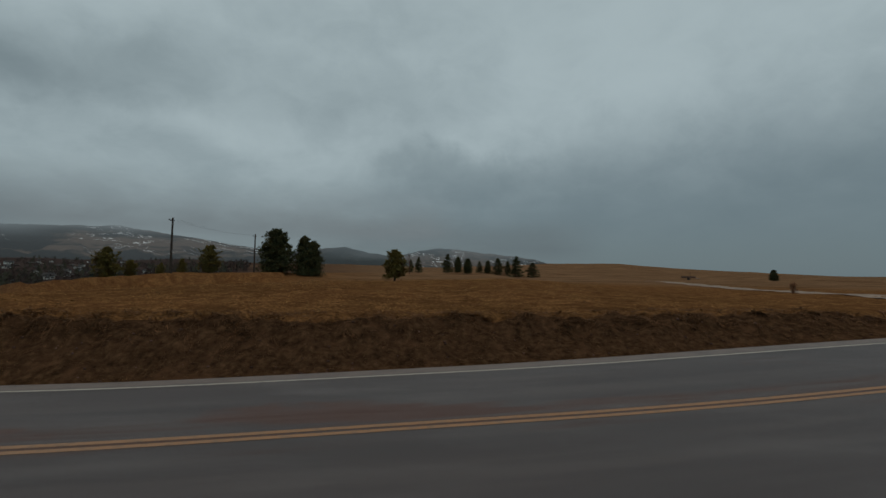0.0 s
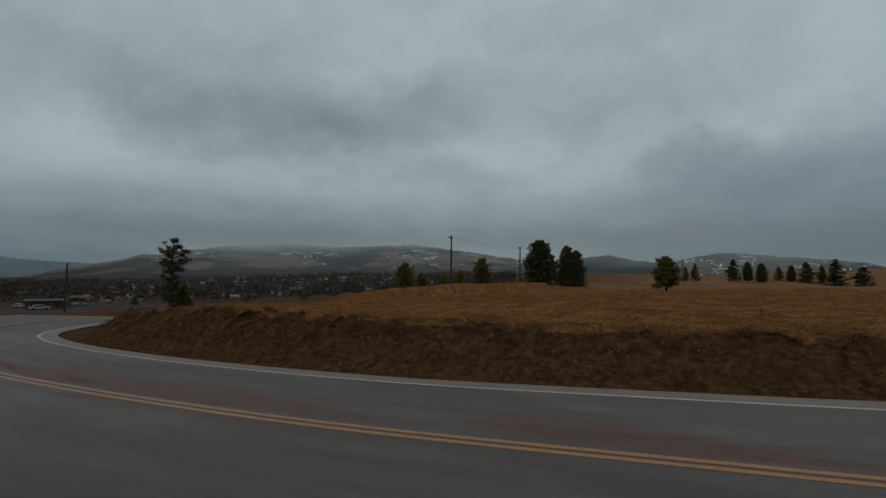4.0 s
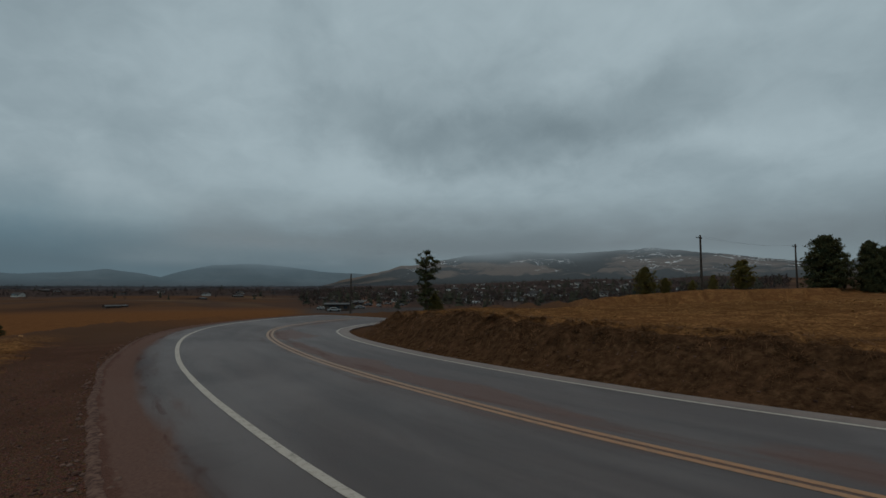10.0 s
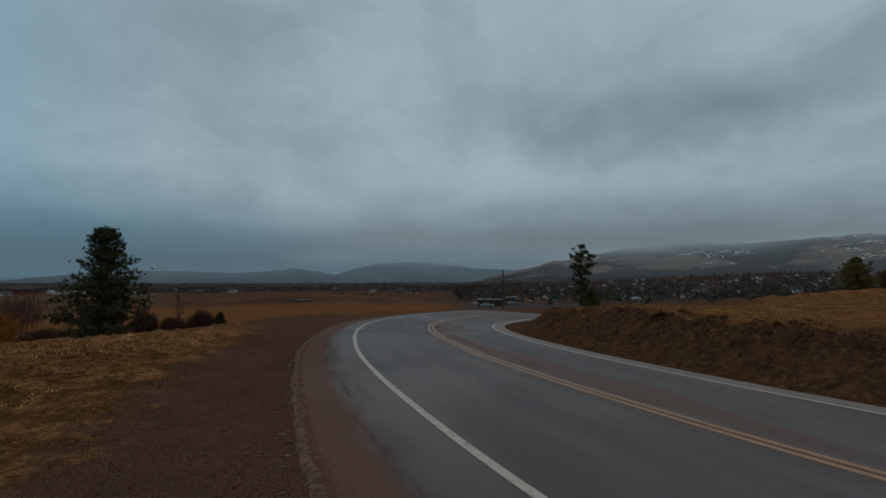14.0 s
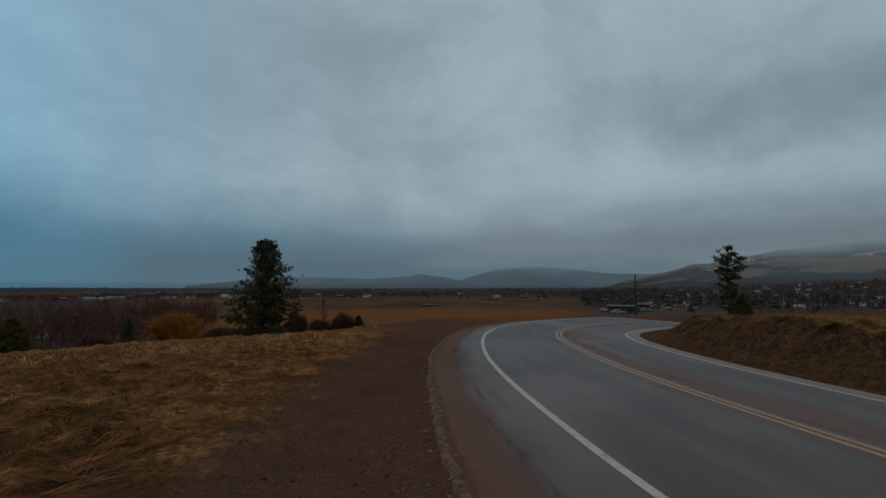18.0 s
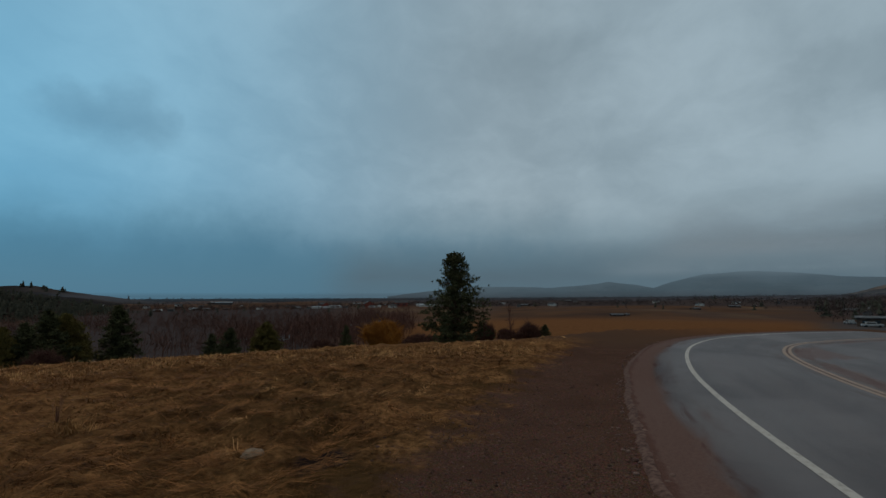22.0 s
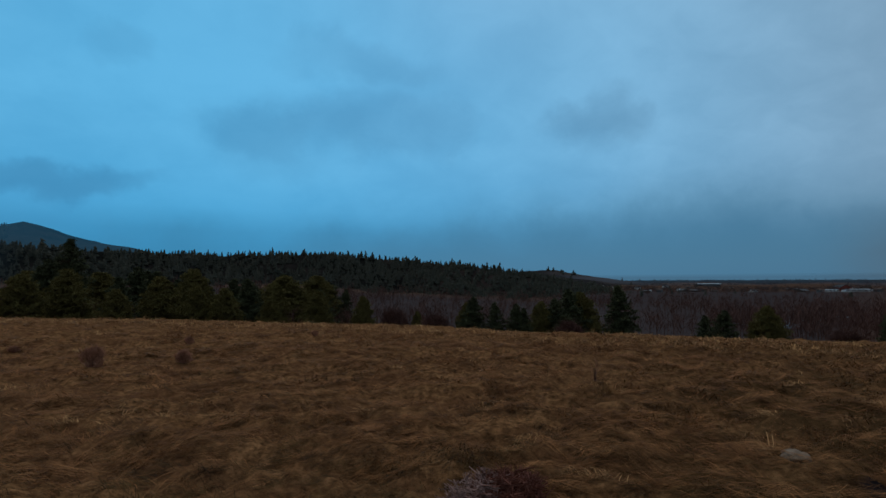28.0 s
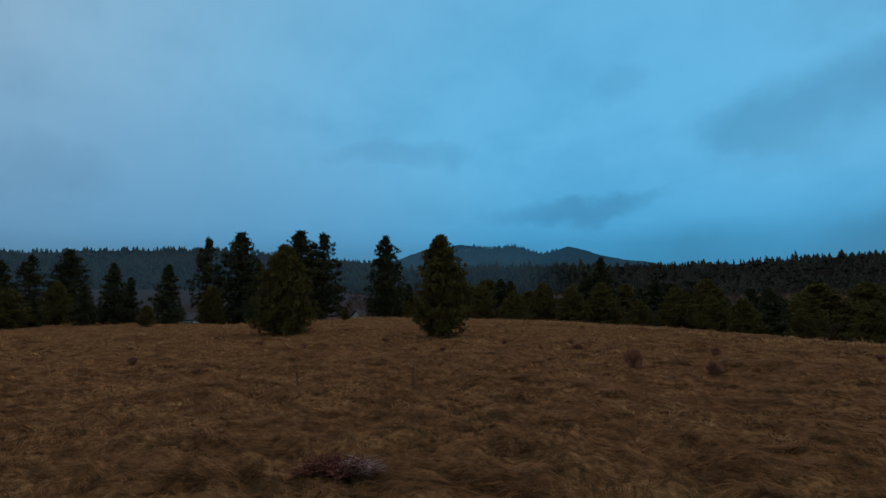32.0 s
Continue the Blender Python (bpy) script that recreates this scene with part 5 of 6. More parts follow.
# slender leafless trees beside the lone pine
for n, (az, d, el) in enumerate(((106.6, 45, -0.9), (103.7, 46, -1.3), (121.3, 62, -2.2), (125.8, 80, -2.2), (3.9, 128, 2.7))):
    x, y = spot(az, d)
    h = seen_height(az, d, el)
    tree = Empty("bare_tree")
    rng = np.random.default_rng(900 + n)
    z = np.linspace(0, 1, 7)
    way = rng.normal(size=2) * 0.05 * h
    v, f = tube([(way[0] * t * t, way[1] * t * t, h * t - 0.3 * (t == 0)) for t in z], [0.02 * h * (1 - 0.9 * t) + 0.006 for t in z], 7)
    part("trunk", raw_mesh("trunk", v, f, M_BARE, True), tree)
    a, b = [], []
    for _ in range(46):
        t = rng.uniform(0.25, 0.97)
        p = np.array([way[0] * t * t, way[1] * t * t, h * t])
        q = p + np.array([*rng.normal(size=2) * 0.11 * h * (1.25 - t), h * rng.uniform(0.06, 0.2)])
        a.append(p), b.append(q)
        for _ in range(3):
            s = p + (q - p) * rng.uniform(0.3, 1)
            a.append(s), b.append(s + rng.normal(size=3) * 0.03 * h + [0, 0, 0.05 * h])
    v, f = sticks(rng, a, b, 0.014, 0.005)
    part("branchwork", raw_mesh("branchwork", v, f, M_BARE), tree)["kind"] = "stuff"
    tree.matrix_basis = pose(x, y, height(x, y))
    tagged(tree, "slender leafless grey-brown tree at the far edge of the field" if az < 90 else "slender leafless grey-brown tree on the slope below the road", "tree", "bare trees")
# the red-brown heap of dead brush close to the camera's stand
M_BRUSH = per_piece("dead_red_brush", (0.044, 0.013, 0.008), (0.20, 0.075, 0.05))
M_BRUSH_PALE = per_piece("bleached_brush", (0.12, 0.06, 0.046), (0.40, 0.24, 0.195))
for az, d, turn, w in ((160.6, 4.4, 20, 0.62), (233.3, 5.6, 130, 0.62)):
    x, y = spot(az, d)
    shrub("dead_brush", "collapsed heap of dead dark red brush in dry grass", "shrub", x, y, 0.22 if az < 200 else 0.15, w * 1.25, M_BRUSH, turn, 240 if az < 200 else 150, r=0.007, sink=-0.02, wild=0.3)
    side = 0.22 if az > 200 else -0.22
    x, y = x + side * math.cos(radians(az)), y + side * math.sin(radians(az))
    shrub("dead_brush", "bleached pinkish tangle of dead twigs in dry grass", "shrub", x, y, 0.21 if az < 200 else 0.15, w * 1.1, M_BRUSH_PALE, turn + 1, 150, r=0.006, sink=-0.02, wild=0.3)
# round dry clumps and stalks in the southern field
for n, (az, el, h, w) in enumerate(((200.4, -7.95, 0.4, 0.6), (193.0, -8.3, 0.26, 0.36), (192.5, -6.2, 0.2, 0.3), (180.0, -5.9, 0.16, 0.34), (236.5, -5.6, 0.18, 0.3), (227.5, -5.3, 0.18, 0.36), (206.0, -6.0, 0.16, 0.3), (252.5, -6.2, 0.16, 0.3), (247.0, -7.5, 0.16, 0.3), (241.0, -5.0, 0.16, 0.3), (221.0, -6.5, 0.14, 0.26), (214.0, -5.6, 0.14, 0.3))):
    d = 1.85 / math.tan(radians(-el))
    x, y = spot(az, d)
    shrub("dry_clump", "round dry brown weed clump in the grass", "plant", x, y, h * 1.2, w, M_CLUMP, 80 + n, 190, r=0.006, sink=-0.02)
for n, (az, d, h) in enumerate(((224.5, 10.6, 0.75), (237, 11.5, 0.65), (149.5, 9.5, 0.5))):
    x, y = spot(az, d)
    shrub("dry_stalks", "thin upright dry weed stalks", "plant", x, y, h, 0.3, M_SHRUB, 95 + n, 6, r=0.0032, sink=0.02)
# pale stone in the grass
x, y = spot(132.9, 6.3)
bm = bmesh.new()
bmesh.ops.create_icosphere(bm, subdivisions=3, radius=1)
for v in bm.verts:
    v.co *= 1 + 0.28 * noise.noise(v.co * 1.6)
    v.co = Vector((v.co.x * 0.13, v.co.y * 0.10, v.co.z * 0.045))
me = bpy.data.meshes.new("stone")
bm.to_mesh(me)
bm.free()
me.materials.append(M_ROCK)
stone = new("stone", me)
stone.matrix_basis = pose(x, y, height(x, y) + 0.05, 0, 0, 30) @ Matrix.Scale(1.2, 4)
tagged(stone, "flat pale stone half sunk in grass", "stone")

# ---- the town ----
HOUSE_WALLS = [plain("pale_siding", (0.32, 0.29, 0.26), (0.5, 0.46, 0.42), 1.0), plain("brown_siding", (0.05, 0.034, 0.027), (0.09, 0.06, 0.046), 1.0), plain("grey_siding", (0.065, 0.062, 0.06), (0.11, 0.10, 0.095), 1.0), plain("red_boards", (0.13, 0.03, 0.022), (0.22, 0.06, 0.04), 1.0)]
HOUSE_ROOFS = [plain("dark_shingles", (0.03, 0.028, 0.03), (0.07, 0.064, 0.062), 2.0), plain("grey_roofing", (0.055, 0.054, 0.056), (0.11, 0.105, 0.105), 2.0), plain("brown_shingles", (0.05, 0.033, 0.025), (0.10, 0.066, 0.05), 2.0), plain("pale_metal_roof", (0.20, 0.20, 0.205), (0.32, 0.315, 0.31), 0.6, 0.45)]
M_PANE = plain("dark_window_glass", (0.015, 0.02, 0.025), (0.03, 0.035, 0.04), 1.0, 0.15)


def house(wall, roof, w, dp, h, pitch, label, name="house", panes=3):
    """A gabled house: walls, roof with eaves, windows and a door."""
    top = Empty(name)
    rise = dp / 2 * pitch
    v = [(-w / 2, -dp / 2, -1), (w / 2, -dp / 2, -1), (w / 2, dp / 2, -1), (-w / 2, dp / 2, -1), (-w / 2, -dp / 2, h), (w / 2, -dp / 2, h), (w / 2, dp / 2, h), (-w / 2, dp / 2, h), (-w / 2, 0, h + rise), (w / 2, 0, h + rise)]
    f = [(0, 1, 5, 4), (2, 3, 7, 6), (1, 2, 6, 9, 5), (3, 0, 4, 8, 7)]
    me = bpy.data.meshes.new("wall_shell")
    me.from_pydata(v, [], f)
    me.materials.append(wall)
    part("wall_shell", me, top)
    e = 0.45
    a, b = w / 2 + e, dp / 2 + e
    low = h - e * pitch
    v, f = [], []
    for t in (0.02, 0.22):
        v += [(-a, -b, low + t), (a, -b, low + t), (a, 0, h + rise + t), (-a, 0, h + rise + t), (-a, b, low + t), (a, b, low + t)]
    f = [(6, 7, 8, 9), (9, 8, 11, 10), (0, 3, 2, 1), (3, 4, 5, 2), (0, 1, 7, 6), (4, 10, 11, 5), (0, 6, 9, 3), (3, 9, 10, 4), (1, 2, 8, 7), (2, 5, 11, 8)]
    me = bpy.data.meshes.new("roof")
    me.from_pydata(v, [], f)
    me.materials.append(roof)
    part("roof", me, top)
    for s in (-1, 1):
        for n in range(panes):
            px = (n - (panes - 1) / 2) * w / panes * 0.9
            part("window", bevelled("window", [(px, s * (dp / 2 + 0.01), h * 0.55, w / panes * 0.4, 0.08, h * 0.35)], M_PANE, 0.02), top)
    part("chimney", bevelled("chimney", [(w * 0.22, dp * 0.12, h + rise * 0.9, 0.7, 0.7, 1.6)], HOUSE_WALLS[1], 0.03), top)
    return tagged(top, label, "house", "town houses")


models = [
    house(HOUSE_WALLS[0], HOUSE_ROOFS[0], 11, 8, 3.2, 0.5, "pale house with a dark shingled roof on the valley side"),
    house(HOUSE_WALLS[1], HOUSE_ROOFS[1], 13, 8.5, 3.0, 0.35, "brown house with a grey roof on the valley side"),
    house(HOUSE_WALLS[2], HOUSE_ROOFS[2], 10, 8, 5.2, 0.5, "two-storey grey house with a brown roof"),
    house(HOUSE_WALLS[0], HOUSE_ROOFS[3], 14, 9, 3.0, 0.3, "pale house with a light metal roof"),
]
rng = np.random.default_rng(61)
sites = []
while len(sites) < 230:
    az = rng.uniform(24, 72)
    d = 250 * math.exp(rng.uniform(0, 1.45))
    if d < 300 and az < 52 or az < 33 and d > 560 or az > 64 and rng.random() < 0.5:
        continue
    x, y = spot(az, d)
    if all((x - p) ** 2 + (y - q) ** 2 > 17**2 for p, q, _ in sites):
        sites.append((x, y, d))
for n in range(60):
    az, d = rng.uniform(74, 149), rng.uniform(520, 1000)
    sites.append((*spot(az, d), d))
zs = land_height([s[0] for s in sites], [s[1] for s in sites])
for n, ((x, y, d), z) in enumerate(zip(sites, zs)):
    k = rng.uniform(0.5, 0.85) * (1.4 if n >= 230 else 1.0)
    m = Matrix.LocRotScale((x, y, z - 0.3), Euler((0, 0, rng.uniform(0, 6.28))), (k, k, k))
    kind = models[int(rng.choice(4, p=(0.24, 0.3, 0.32, 0.14)))]
    if n < 4:
        models[n].matrix_basis = m
    else:
        copy_thing(kind, m)
# pale houses just below the brow
for n in range(16):
    x, y = spot(rng.uniform(34, 50), rng.uniform(330, 470))
    k = rng.uniform(0.75, 1.1)
    copy_thing(models[(0, 3, 2, 0)[n % 4]], Matrix.LocRotScale((x, y, height(x, y)), Euler((0, 0, rng.uniform(0, 6.28))), (k, k, k)))
# white and red halls at the edge of the river woods
for n in range(18):
    x, y = spot(112 + 15 * rng.random(), rng.uniform(560, 780))
    k = rng.uniform(0.7, 1.25)
    copy_thing(models[3], Matrix.LocRotScale((x, y, height(x, y) + 0.6), Euler((0, 0, rng.uniform(0, 3.14))), (k * 1.5, k, k)))
# two houses behind the southern pines
for az, d, k, turn in ((-112.0, 105, 0.75, 20), (-131.3, 98, 0.9, 75)):
    x, y = spot(az, d)
    copy_thing(models[0], Matrix.LocRotScale((x, y, height(x, y) + 0.2), Euler((0, 0, radians(turn))), (k, k, k)))
# long sheds far out in the valley
hall = house(HOUSE_WALLS[2], HOUSE_ROOFS[3], 46, 16, 4.5, 0.14, "long low shed with a pale metal roof on the plain", "shed", 6)
x, y = spot(136.0, 1000)
hall.matrix_basis = pose(x, y, height(x, y), 0, 0, 136) @ Matrix.Scale(0.8, 4)
for az, d, sc in ((118.5, 900, 0.5), (114.0, 950, 0.5), (121.5, 1000, 0.45), (129, 900, 0.4)):
    x, y = spot(az, d)
    copy_thing(hall, Matrix.LocRotScale((x, y, height(x, y)), Euler((0, 0, radians(az + d % 40))), (sc, sc, sc)))
barn = house(HOUSE_WALLS[3], HOUSE_ROOFS[0], 18, 12, 5, 0.5, "red barn far out on the plain", "barn", 2)
x, y = spot(120.2, 640)
barn.matrix_basis = pose(x, y, height(x, y), 0, 0, 40)
for az, d in ((116.4, 660), (125.3, 780)):
    x, y = spot(az, d)
    copy_thing(barn, pose(x, y, height(x, y), 0, 0, d))

# low roofed shelter and parked cars on the flat below the bend
lodge = house(HOUSE_WALLS[1], HOUSE_ROOFS[1], 8.6, 6.0, 2.3, 0.12, "low dark shelter with a flat grey roof below the bend", "shelter", 3)
x, y = spot(69.7, 176)
lodge.matrix_basis = pose(x, y, height(x, y), 0, 0, 69.7)
M_TYRE = plain("car_tyre", (0.014, 0.014, 0.015), (0.03, 0.03, 0.03))


def car(paint_mat, label):
    """A parked car: lower body, cabin with glass and four wheels."""
    top = Empty("car")
    part("body", bevelled("body", [(0, 0, 0.62, 4.4, 1.75, 0.62)], paint_mat, 0.12), top)
    part("cabin", bevelled("cabin", [(-0.25, 0, 1.16, 2.3, 1.55, 0.52)], paint_mat, 0.16), top)
    for side in (-1, 1):
        part("side_window", bevelled("side_window", [(-0.25, side * 0.775, 1.17, 1.8, 0.03, 0.3)], M_PANE, 0.01), top)
        for at in (-1.35, 1.35):
            bm = bmesh.new()
            bmesh.ops.create_cone(bm, cap_ends=True, segments=14, radius1=0.33, radius2=0.33, depth=0.2, matrix=Matrix.Translation((at, side * 0.8, 0.33)) @ Matrix.Rotation(math.pi / 2, 4, "X"))
            me = bpy.data.meshes.new("wheel")
            bm.to_mesh(me)
            bm.free()
            me.materials.append(M_TYRE)
            part("wheel", me, top)
    return tagged(top, label, "car", "parked cars")


cars = [
    car(plain("white_car_paint", (0.17, 0.17, 0.17), (0.24, 0.24, 0.24), 1.0, 0.6), "white parked car on the flat below the bend"),
    car(plain("dark_car_paint", (0.03, 0.032, 0.036), (0.05, 0.05, 0.055), 1.0, 0.3), "dark parked car on the flat below the bend"),
    car(plain("silver_car_paint", (0.13, 0.13, 0.135), (0.17, 0.17, 0.175), 1.0, 0.5), "silver parked car on the flat below the bend"),
]
for n, (az, d, turn) in enumerate(((70.1, 168, 10), (68.9, 190, 70), (67.2, 205, 35), (65.0, 232, 80), (64.0, 262, 20), (66.3, 240, 150), (71.6, 196, 110), (62.6, 240, 40))):
    x, y = spot(az, d)
    m = pose(x, y, height(x, y), 0, 0, az + turn)
    if n < 3:
        cars[n].matrix_basis = m
    else:
        copy_thing(cars[(0, 2, 1)[n % 3]], m)
# farmhouses among the fields to the west
for az, d, k, turn in ((91.8, 240, 0.42, 25), (90.9, 246, 0.36, 70), (84.0, 420, 0.6, 60), (80.5, 520, 0.7, 20), (78.8, 560, 0.7, 90)):
    x, y = spot(az, d)
    copy_thing(models[1], Matrix.LocRotScale((x, y, height(x, y)), Euler((0, 0, radians(az + turn))), (k * 1.3, k, k * 0.8)))
# pale marker posts at the outside of the bend
for n, (az, d) in enumerate(((60.1, 44.5), (60.5, 44.2), (60.9, 44), (61.3, 43.7), (61.7, 43.5))):
    marker = Empty("marker_post")
    h = 0.85 + 0.1 * (n % 2)
    part("post", bevelled("post", [(0, 0, h / 2 - 0.1, 0.12, 0.12, h + 0.2)], HOUSE_WALLS[0], 0.02), marker)
    part("cap", bevelled("cap", [(0, 0, h + 0.02, 0.15, 0.15, 0.05)], HOUSE_WALLS[0], 0.01), marker)
    x, y = spot(az, d)
    marker.matrix_basis = pose(x, y, height(x, y), 0, 0, az)
    tagged(marker, "short pale marker post beyond the bend", "post", "marker posts")

# trees of the town
trunks, conifers, sizes = [], [], []
for n in range(2600):
    az, d = rng.uniform(22, 74), (250 if n % 4 else 180) * math.exp(rng.uniform(0, 1.7))
    x, y = spot(az, d)
    (conifers if n % 5 == 0 else trunks).append((x, y, d))
for n in range(260):
    az, d = rng.uniform(70, 150), rng.uniform(420, 1300)
    x, y = spot(az, d)
    (conifers if n % 5 == 0 else trunks).append((x, y, d))
zs = land_height([t[0] for t in trunks], [t[1] for t in trunks])
brush_wood("town_trees", "leafless dark street and garden trees of the town", [(x, y, z, 2.5 + 5.0 * rng.random() ** 1.4) for (x, y, d), z in zip(trunks, zs)], M_TWIG, 62, 14, 0.9, 0.08, 0.6, 0.4)
zs = land_height([t[0] for t in conifers], [t[1] for t in conifers])
conifer_wood("town_conifers", "dark conifers between the houses of the town", [(x, y, z) for (x, y, d), z in zip(conifers, zs)], rng.uniform(3.5, 7.5, len(conifers)), M_FOREST, 63)
trunks = []
for n in range(5200):
    az, d = rng.uniform(66, 151), 640 * math.exp(rng.uniform(0, 0.95))
    trunks.append((*spot(az, d), d))
zs = land_height([t[0] for t in trunks], [t[1] for t in trunks])
brush_wood("valley_woods", "dull brown leafless woods across the valley floor", [(x, y, z, 2.6 + 4.6 * rng.random() ** 1.4) for (x, y, d), z in zip(trunks, zs)], M_TWIG, 66, 9, 0.7, 0.14, 0.7, 0.55)
# thin wood along the edge of the bench
pts = surface_points(bpy.data.objects["backdrop_bench"], 2600, 64, lambda p, r: True)
conifer_wood("far_wood", "dark line of trees at the far edge of the valley", pts, rng.uniform(3, 6, len(pts)), M_FOREST, 65)


# ---- low cloud and haze over the far hills, as glowing sheets ----
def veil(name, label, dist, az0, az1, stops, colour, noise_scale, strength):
    """A far glowing sheet standing in for mist: clear where stops say 0, dense where they say 1, by angle above the
    level.
    """
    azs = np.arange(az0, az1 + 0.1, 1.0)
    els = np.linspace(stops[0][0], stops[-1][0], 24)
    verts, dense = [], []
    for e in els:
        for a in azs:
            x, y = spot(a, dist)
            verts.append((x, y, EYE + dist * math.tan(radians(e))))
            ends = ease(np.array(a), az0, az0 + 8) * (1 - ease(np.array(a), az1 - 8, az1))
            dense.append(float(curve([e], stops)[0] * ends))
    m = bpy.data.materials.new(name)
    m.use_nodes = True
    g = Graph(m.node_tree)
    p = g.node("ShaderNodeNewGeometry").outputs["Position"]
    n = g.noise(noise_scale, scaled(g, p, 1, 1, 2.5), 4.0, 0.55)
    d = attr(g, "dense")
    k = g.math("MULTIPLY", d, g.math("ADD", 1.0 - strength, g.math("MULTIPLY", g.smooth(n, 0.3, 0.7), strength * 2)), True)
    # emission paints the mist's brightness onto the sheet
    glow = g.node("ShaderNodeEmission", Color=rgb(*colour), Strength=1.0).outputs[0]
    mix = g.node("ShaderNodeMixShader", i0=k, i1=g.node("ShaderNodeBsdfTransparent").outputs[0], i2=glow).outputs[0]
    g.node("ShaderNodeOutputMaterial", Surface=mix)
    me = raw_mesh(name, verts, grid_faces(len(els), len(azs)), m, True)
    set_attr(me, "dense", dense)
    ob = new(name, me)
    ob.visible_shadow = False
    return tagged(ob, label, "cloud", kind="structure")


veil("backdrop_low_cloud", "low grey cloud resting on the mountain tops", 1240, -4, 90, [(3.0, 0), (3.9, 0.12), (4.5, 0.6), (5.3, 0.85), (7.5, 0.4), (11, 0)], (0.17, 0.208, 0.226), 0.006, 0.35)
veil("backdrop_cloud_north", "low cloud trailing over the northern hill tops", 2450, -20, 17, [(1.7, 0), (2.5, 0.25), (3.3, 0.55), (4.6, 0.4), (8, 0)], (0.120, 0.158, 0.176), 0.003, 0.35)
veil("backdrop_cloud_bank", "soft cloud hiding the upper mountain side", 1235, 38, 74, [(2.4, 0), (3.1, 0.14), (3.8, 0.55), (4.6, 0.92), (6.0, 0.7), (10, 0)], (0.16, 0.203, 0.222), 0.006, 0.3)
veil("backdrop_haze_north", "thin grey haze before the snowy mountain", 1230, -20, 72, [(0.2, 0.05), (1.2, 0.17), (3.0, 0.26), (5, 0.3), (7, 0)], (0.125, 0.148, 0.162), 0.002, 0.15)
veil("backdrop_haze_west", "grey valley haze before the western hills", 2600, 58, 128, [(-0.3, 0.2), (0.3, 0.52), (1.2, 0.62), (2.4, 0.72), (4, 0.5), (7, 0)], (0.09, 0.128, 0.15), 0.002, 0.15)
# glowing blue sheet that paints haze over the peaks behind it
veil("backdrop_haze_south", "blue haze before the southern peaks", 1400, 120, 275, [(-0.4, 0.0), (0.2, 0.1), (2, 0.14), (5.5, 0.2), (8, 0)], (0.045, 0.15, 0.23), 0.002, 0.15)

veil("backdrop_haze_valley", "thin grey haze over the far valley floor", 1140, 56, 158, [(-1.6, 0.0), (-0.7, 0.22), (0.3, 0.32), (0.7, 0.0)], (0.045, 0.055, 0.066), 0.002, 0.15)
# added glow that lifts the dark forest as haze would
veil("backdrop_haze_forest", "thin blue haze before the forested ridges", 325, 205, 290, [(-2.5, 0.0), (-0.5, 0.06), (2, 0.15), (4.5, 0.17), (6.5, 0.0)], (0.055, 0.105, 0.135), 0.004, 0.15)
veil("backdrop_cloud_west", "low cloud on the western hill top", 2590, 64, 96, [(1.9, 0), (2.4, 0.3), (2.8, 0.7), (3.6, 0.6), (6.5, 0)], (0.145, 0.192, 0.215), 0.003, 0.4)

# ---- grass and gravel ----


def blades(name, label, x, y, length, width, flat, mat, seed, flow=0.8):
    """Bent grass blades in one mesh, combed by a slow swirl so that they lie in mats."""
    rng = np.random.default_rng(seed)
    n = len(x)
    z = land_height(x, y)
    swirl = np.array([noise.noise((a * 0.55, b * 0.55, seed)) for a, b in zip(x, y)]) * math.pi * flow
    turn = 0.3 + swirl + np.array([noise.noise((a * 2.1, b * 2.1, seed + 5)) for a, b in zip(x, y)]) * 1.3 + rng.normal(size=n) * 0.34
    lump = np.array([noise.noise((a * 2.6, b * 2.6, 8.0)) + 0.5 * noise.noise((a * 0.9, b * 0.9, 3.0)) for a, b in zip(x, y)])
    length = length * np.clip(0.9 + 0.75 * lump, 0.35, 1.7)
    way = np.stack([np.cos(turn), np.sin(turn)], 1)
    side = np.stack([-way[:, 1], way[:, 0]], 1) * width[:, None] * 0.5
    up = length * (1 - flat) * rng.uniform(0.6, 1.1, n)
    out = length * flat * rng.uniform(0.7, 1.1, n)
    base = np.column_stack([x, y, z - 0.015])
    mid = base + np.column_stack([way * (out * 0.42)[:, None], up * 0.8])
    tip = base + np.column_stack([way * out[:, None], up * rng.uniform(0.35, 1.0, n)])
    s3 = np.column_stack([side, np.zeros(n)])
    v = np.stack([base - s3, base + s3, mid - s3 * 0.8, mid + s3 * 0.8, tip], 1).reshape(-1, 3)
    i = np.arange(n)[:, None] * 5
    f = np.concatenate([i + [0, 1, 3], i + [0, 3, 2], i + [2, 3, 4]], 0)
    me = raw_mesh(name, v, f, mat)
    return tagged(new(name, me), label, "grass", kind="stuff")


def scatter(rng, az0, az1, d0, d1, count):
    az = rng.uniform(az0, az1, count)
    d = np.sqrt(rng.uniform(d0 * d0, d1 * d1, count))
    return -d * np.sin(np.radians(az)), d * np.cos(np.radians(az)), d


def clumped(rng, x, y, scale, amount):
    """Keeps more of the places where a slow noise is high."""
    n = np.array([noise.noise((a * scale, b * scale, 31.0)) for a, b in zip(x, y)])
    return rng.random(len(x)) < np.clip(0.55 + amount * n, 0.05, 1)


